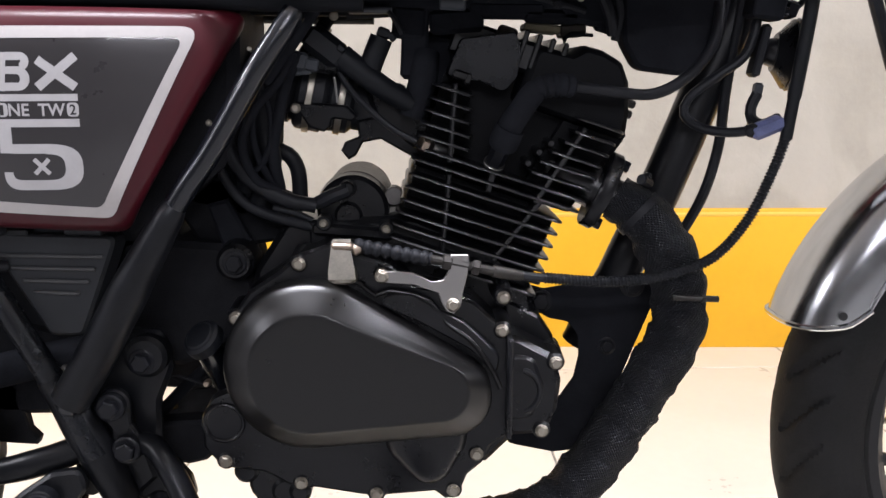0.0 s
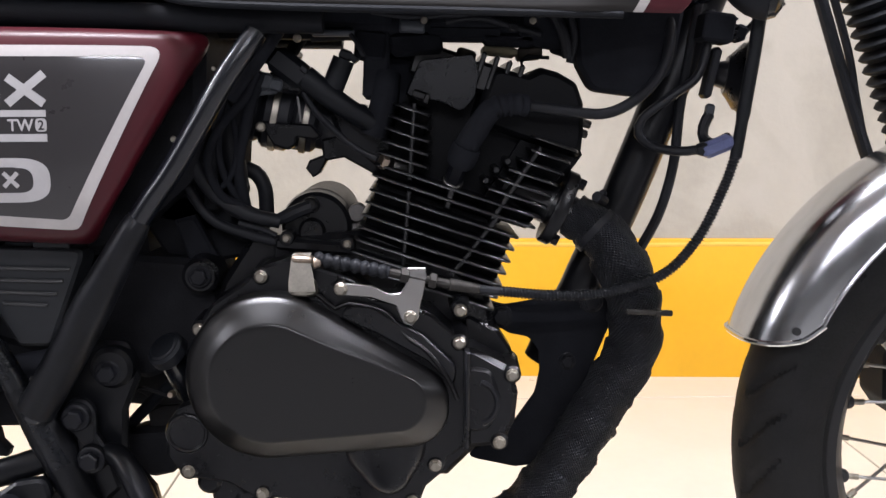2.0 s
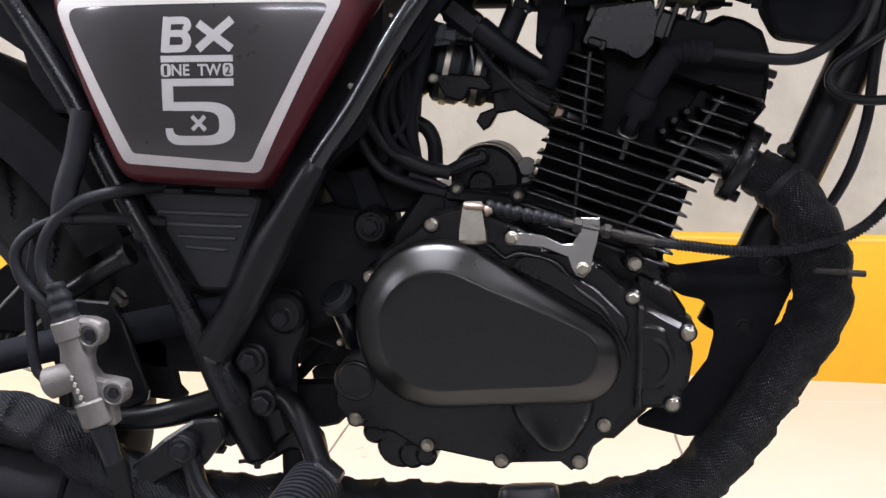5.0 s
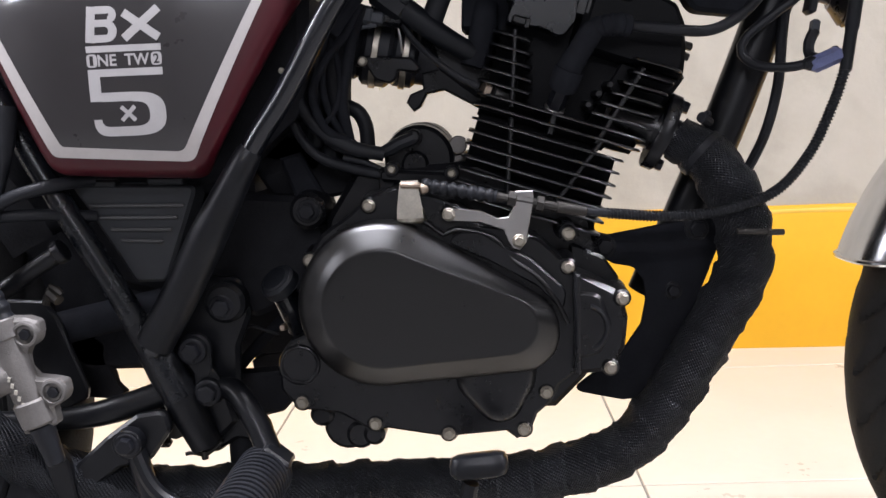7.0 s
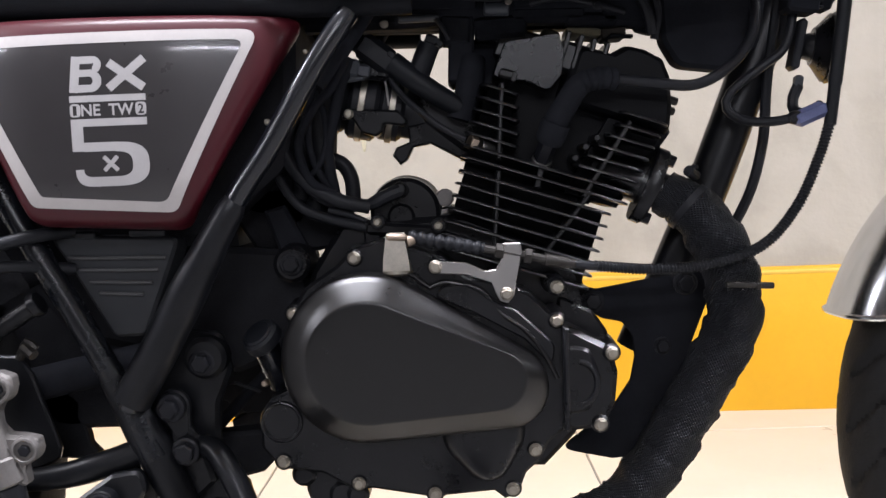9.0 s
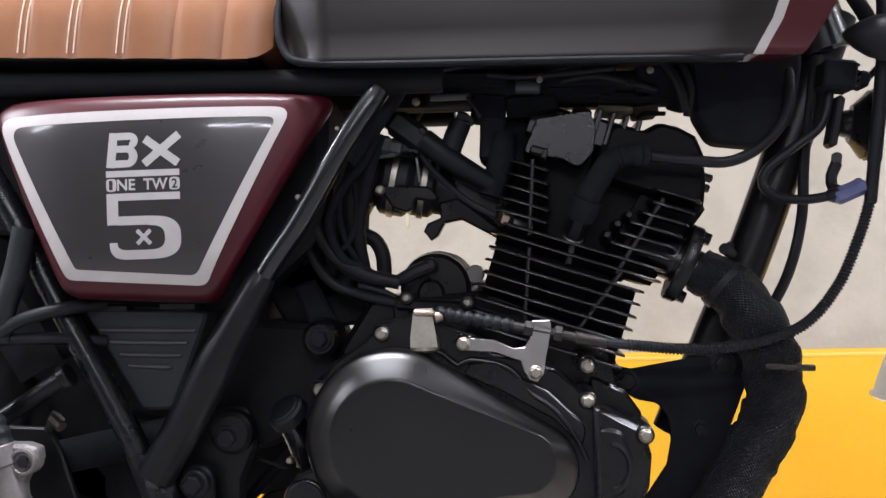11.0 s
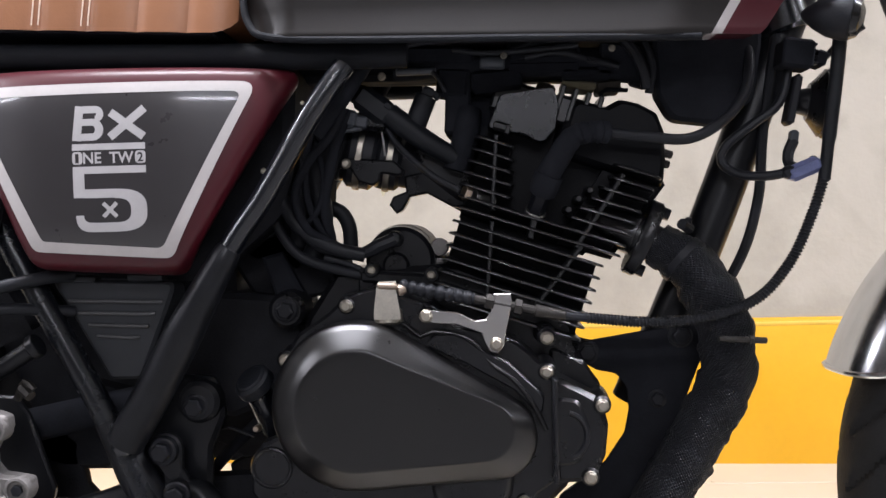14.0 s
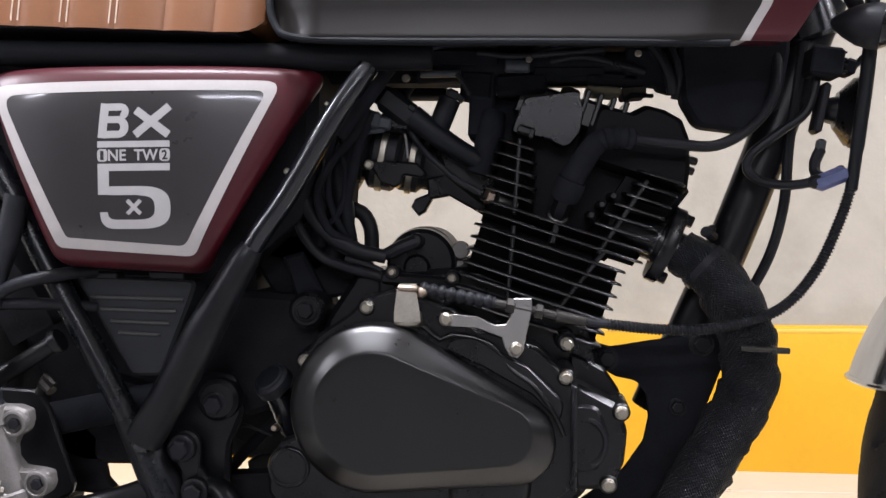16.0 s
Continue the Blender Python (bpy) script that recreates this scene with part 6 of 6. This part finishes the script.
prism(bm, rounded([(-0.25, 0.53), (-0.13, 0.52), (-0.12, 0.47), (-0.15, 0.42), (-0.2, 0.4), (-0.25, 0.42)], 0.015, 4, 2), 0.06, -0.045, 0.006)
part("gearbox_case", bm, shade_black, crankcase)
bm = bmesh.new()
for x, z in ((-0.052, 0.546), (0.005, 0.54)):
    cyl(bm, (x, -0.055, z), (x, -0.075, z), 0.0075, 0.007, 12, 0.001)
box(bm, (-0.026, -0.05, 0.537), (0.075, 0.04, 0.012), (0, 5, 0), 0.003)
box(bm, (-0.058, -0.045, 0.525), (0.016, 0.04, 0.046), (0, 0, 0), 0.003)
part("starter_mount", bm, case_black, crankcase)
for x, z in ((-0.052, 0.546), (0.005, 0.54)):
    bolt(crankcase, x, -0.075, z, 0, BOLT, 0.52)

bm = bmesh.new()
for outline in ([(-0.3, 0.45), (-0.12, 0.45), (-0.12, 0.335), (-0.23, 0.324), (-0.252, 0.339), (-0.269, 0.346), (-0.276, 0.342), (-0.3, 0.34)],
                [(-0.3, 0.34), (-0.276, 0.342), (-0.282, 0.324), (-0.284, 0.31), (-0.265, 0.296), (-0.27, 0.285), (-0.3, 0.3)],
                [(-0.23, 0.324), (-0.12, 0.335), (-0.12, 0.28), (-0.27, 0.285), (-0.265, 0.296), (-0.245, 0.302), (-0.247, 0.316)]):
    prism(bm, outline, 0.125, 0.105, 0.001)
part("sprocket_cover", bm, shade_black, crankcase)
bm = bmesh.new()
sweep(bm, [(-0.245, -0.0, 0.325), (-0.222, -0.005, 0.35), (-0.198, -0.01, 0.374), (-0.17, -0.02, 0.4)], 0.0062, 12)
part("shift_shaft", bm, soft_black, crankcase)
bm = bmesh.new()
prism(bm, rounded([(-0.33, 0.42), (-0.17, 0.42), (-0.17, 0.33), (-0.235, 0.302), (-0.33, 0.312)], 0.008, 4, 2), 0.18, 0.165, 0.002)
part("footpeg_plate", bm, shade_black, bike, "black footpeg plate on the far side")
hose([(-0.225, -0.04, 0.345), (-0.223, -0.04, 0.368), (-0.217, -0.04, 0.385), (-0.207, -0.04, 0.391), (-0.197, -0.04, 0.388), (-0.18, -0.035, 0.38)], 0.0016, "wire", rubber)
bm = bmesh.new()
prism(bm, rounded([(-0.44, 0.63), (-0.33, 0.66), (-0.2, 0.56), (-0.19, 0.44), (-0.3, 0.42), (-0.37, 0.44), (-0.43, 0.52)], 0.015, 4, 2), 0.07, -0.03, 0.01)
part("battery_box", bm, shade_black, bike, "black battery box behind the frame")

# ---- rear: swingarm, wheel, brake cylinder ----
RX = Vector((-0.718, 0, 0.32))
rear_wheel = wheel("rear_wheel", RX, 0.318, 0.115, 0.238, "spoked rear wheel with a thick black tyre", 32, 26)
for s in (-1, 1):
    bm = bmesh.new()
    sweep(bm, [(-0.24, 0.05 * s, 0.425), (-0.3, 0.055 * s, 0.418), (-0.45, 0.085 * s, 0.39), (-0.73, 0.09 * s, 0.32)], 0.0165, 16)
    part("swingarm", bm, soft_black, bike, "black tubular swingarm")
bm = bmesh.new()
revolve(bm, [(0.33, -0.076), (0.375, -0.072), (0.393, -0.052), (0.4, 0), (0.393, 0.052), (0.375, 0.072), (0.33, 0.076), (0.33, 0.073), (0.372, 0.068), (0.389, 0.05), (0.396, 0), (0.389, -0.05), (0.372, -0.068), (0.33, -0.073)], RX, 30, arc=(radians(28), radians(95)))
part("rear_mudguard", bm, shade_black, bike, "black inner mudguard")
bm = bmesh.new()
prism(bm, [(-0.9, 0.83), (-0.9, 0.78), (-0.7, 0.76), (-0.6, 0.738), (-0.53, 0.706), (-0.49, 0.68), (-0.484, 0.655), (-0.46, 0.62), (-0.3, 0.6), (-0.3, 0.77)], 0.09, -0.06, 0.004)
part("under_tail", bm, shade_black, bike, "black plastic tray under the seat")
# Added dark mass that closes the view ahead of the rear tyre.
bm = bmesh.new()
prism(bm, rounded([(-0.53, 0.64), (-0.33, 0.62), (-0.3, 0.5), (-0.275, 0.4), (-0.285, 0.342), (-0.34, 0.344), (-0.385, 0.344), (-0.455, 0.372), (-0.5, 0.45)], 0.008, 4, 2), 0.05, -0.02, 0.006)
# Two raised patches stand in for tread blocks.
prism(bm, [(-0.515, 0.59), (-0.502, 0.589), (-0.482, 0.561), (-0.504, 0.553)], -0.02, -0.026, 0.002)
prism(bm, [(-0.545, 0.625), (-0.528, 0.622), (-0.51, 0.6), (-0.53, 0.596)], -0.02, -0.026, 0.002)
part("rear_gap_fill", bm, shade_black, bike, "black filler plate added ahead of the rear tyre")
bm = bmesh.new()
sweep(bm, [(-0.3, 0.06, 0.3475), (-0.4, 0.06, 0.349), (-0.66, 0.06, 0.36)], lambda t: 0.0075 + 0.0025 * math.sin(t * 330), 8, 0.002)
part("chain", bm, dull_bolt, bike, "dark drive chain")
bm = bmesh.new()
prism(bm, rounded([(-0.68, 0.4), (-0.585, 0.46), (-0.33, 0.475), (-0.3, 0.4), (-0.34, 0.362), (-0.52, 0.336), (-0.68, 0.33)], 0.015, 4, 2), 0.085, 0.076, 0.003)
part("chain_guard", bm, shade_black, bike, "black chain guard beside the rear wheel")
bm = bmesh.new()
prism(bm, rounded([(-0.43, 0.44), (-0.386, 0.437), (-0.374, 0.42), (-0.351, 0.35), (-0.353, 0.34), (-0.37, 0.332), (-0.4, 0.328), (-0.412, 0.35)], 0.006, 3, 2), -0.1, -0.108, 0.002)
part("heel_plate", bm, frame_dull, bike, "black heel plate behind the brake cylinder")

# Added dark plate that fills the area left of the floor gap.
bm = bmesh.new()
prism(bm, [(-0.47, 0.4), (-0.39, 0.392), (-0.368, 0.372), (-0.37, 0.358), (-0.366, 0.349), (-0.3625, 0.339), (-0.361, 0.329), (-0.352, 0.319), (-0.355, 0.312), (-0.43, 0.318), (-0.5, 0.33)], -0.006, -0.02, 0.002)
part("swingarm_gap_fill", bm, shade_black, bike, "black filler plate added below the swingarm")
# brake master cylinder, bare alloy
bm = bmesh.new()
ma, mb = Vector((-0.4055, -0.152, 0.43)), Vector((-0.3775, -0.152, 0.331))
mw = (mb - ma).normalized()
cyl(bm, ma, ma + mw * 0.02, 0.0148, 0.015, 28, 0.002)
cyl(bm, ma + mw * 0.018, mb - mw * 0.022, 0.0132, 0.0132, 28)
cyl(bm, mb - mw * 0.025, mb, 0.0168, 0.016, 28, 0.002)
prism(bm, rounded([(-0.413, 0.432), (-0.38, 0.4315), (-0.369, 0.4275), (-0.368, 0.417), (-0.379, 0.4055), (-0.3835, 0.396), (-0.383, 0.385), (-0.376, 0.3765), (-0.361, 0.3745), (-0.35, 0.372), (-0.3485, 0.361), (-0.354, 0.353), (-0.363, 0.348), (-0.361, 0.331), (-0.393, 0.3215), (-0.398, 0.345), (-0.413, 0.39)], 0.004, 4, 2), -0.139, -0.157, 0.0035)
master = part("brake_cylinder", bm, cast_alloy, bike, "bare alloy rear brake master cylinder")
for x, z in ((-0.3805, 0.4165), (-0.3605, 0.3625)):
    bm = bmesh.new()
    revolve(bm, [(0.0082, -0.0125), (0.0092, -0.014), (0.0112, -0.0135), (0.0122, -0.011), (0.0122, 0.002), (0.0082, 0.002)], Vector((x, -0.146, z)), 36)
    part("lug", bm, cast_alloy, master)
    bolt(master, x, -0.1545, z, 12, DARK_BOLT, 0.5)
bm = bmesh.new()
cyl(bm, (-0.395, -0.152, 0.379), (-0.426, -0.155, 0.3685), 0.0135, 0.0152, 24, 0.0025)
part("outlet", bm, cast_alloy, master)
for k in range(5):
    bm = bmesh.new()
    box(bm, (-0.396 + 0.0026 * k, -0.1652, 0.3775 - 0.006 * k), (0.003, 0.001, 0.0045), (0, 15, 0), 0.0003)
    part("cast_mark", bm, ivory, master)
bm = bmesh.new()
sweep(bm, [ma - mw * -0.004, ma - mw * 0.02, ma - mw * 0.035], lambda t: 0.0128 - 0.005 * t * t + 0.0008 * math.sin(t * 22), 16, 0.002)
part("boot", bm, rubber, master)
bm = bmesh.new()
cyl(bm, mb, mb + mw * 0.04, 0.0115, 0.0085, 14, 0.002)
part("rod_boot", bm, rubber, master)
hose([ma - mw * 0.02, (-0.428, -0.15, 0.475), (-0.42, -0.148, 0.51), (-0.395, -0.143, 0.535), (-0.36, -0.13, 0.546), (-0.33, -0.1, 0.55)], 0.006, "brake_hose")
hose([(-0.42, -0.15, 0.44), (-0.447, -0.15, 0.465), (-0.452, -0.148, 0.495), (-0.425, -0.14, 0.517), (-0.38, -0.13, 0.521), (-0.33, -0.1, 0.515)], 0.0055, "brake_hose")
hose([(-0.388, -0.132, 0.62), (-0.396, -0.135, 0.58), (-0.406, -0.14, 0.545), (-0.41, -0.14, 0.52)], 0.011)
hose([(-0.424, -0.15, 0.368), (-0.438, -0.15, 0.378), (-0.443, -0.148, 0.41), (-0.446, -0.14, 0.46), (-0.44, -0.13, 0.52)], 0.005)
bm = bmesh.new()
cyl(bm, (-0.425, -0.12, 0.445), (-0.356, -0.125, 0.486), 0.0085, 0.0085, 14, 0.001)
cyl(bm, (-0.36, -0.125, 0.484), (-0.353, -0.125, 0.488), 0.0115, 0.0115, 14, 0.001)
part("passenger_peg_bar", bm, frame_dull, bike)
bm = bmesh.new()
sweep(bm, [(-0.38, -0.115, 0.436), (-0.37, -0.12, 0.452), (-0.362, -0.12, 0.445)], 0.004, 8)
cyl(bm, (-0.372, -0.12, 0.447), (-0.362, -0.125, 0.44), 0.006, 0.005, 8)
part("link", bm, dull_bolt, bike)
bm = bmesh.new()
sweep(bm, [(-0.445, -0.11, 0.322), (-0.365, -0.108, 0.322), (-0.31, -0.106, 0.333), (-0.27, -0.1, 0.346)], lambda t: 0.0085 + 0.0045 * min(1, t * 1.5), 14)
part("lower_stay", bm, frame_dull, bike)

# ---- floor tiles ----
TX, TY, X0, Y0 = 0.655, 0.655, 0.276, WALL_Y - 0.16


def tile(w, d):
    bm = bmesh.new()
    box(bm, (0, 0, -0.004), (w - 0.004, d - 0.004, 0.008), bevel=0.0012)
    me = bpy.data.meshes.new("tile")
    bmesh.ops.recalc_face_normals(bm, faces=bm.faces)
    bm.to_mesh(me)
    bm.free()
    me.materials.append(tile_cream)
    return me


xs = [X0 + TX * k for k in range(-15, 9)]
ys = [WALL_Y + 0.38] + [Y0 - TY * k for k in range(0, 3)]
meshes = {}
for xa in xs[:-1]:
    for yb, ya in zip(ys, ys[1:]):
        w, d = round(TX, 3), round(yb - ya, 3)
        if xa < LEFT - 0.3 or xa + w > RIGHT + 0.6 or ya < BACK - 0.5:
            continue
        me = meshes.setdefault((w, d), tile(w, d))
        shared("tile", me, floor, Matrix.Translation((xa + w / 2, ya + d / 2, 0.0)))
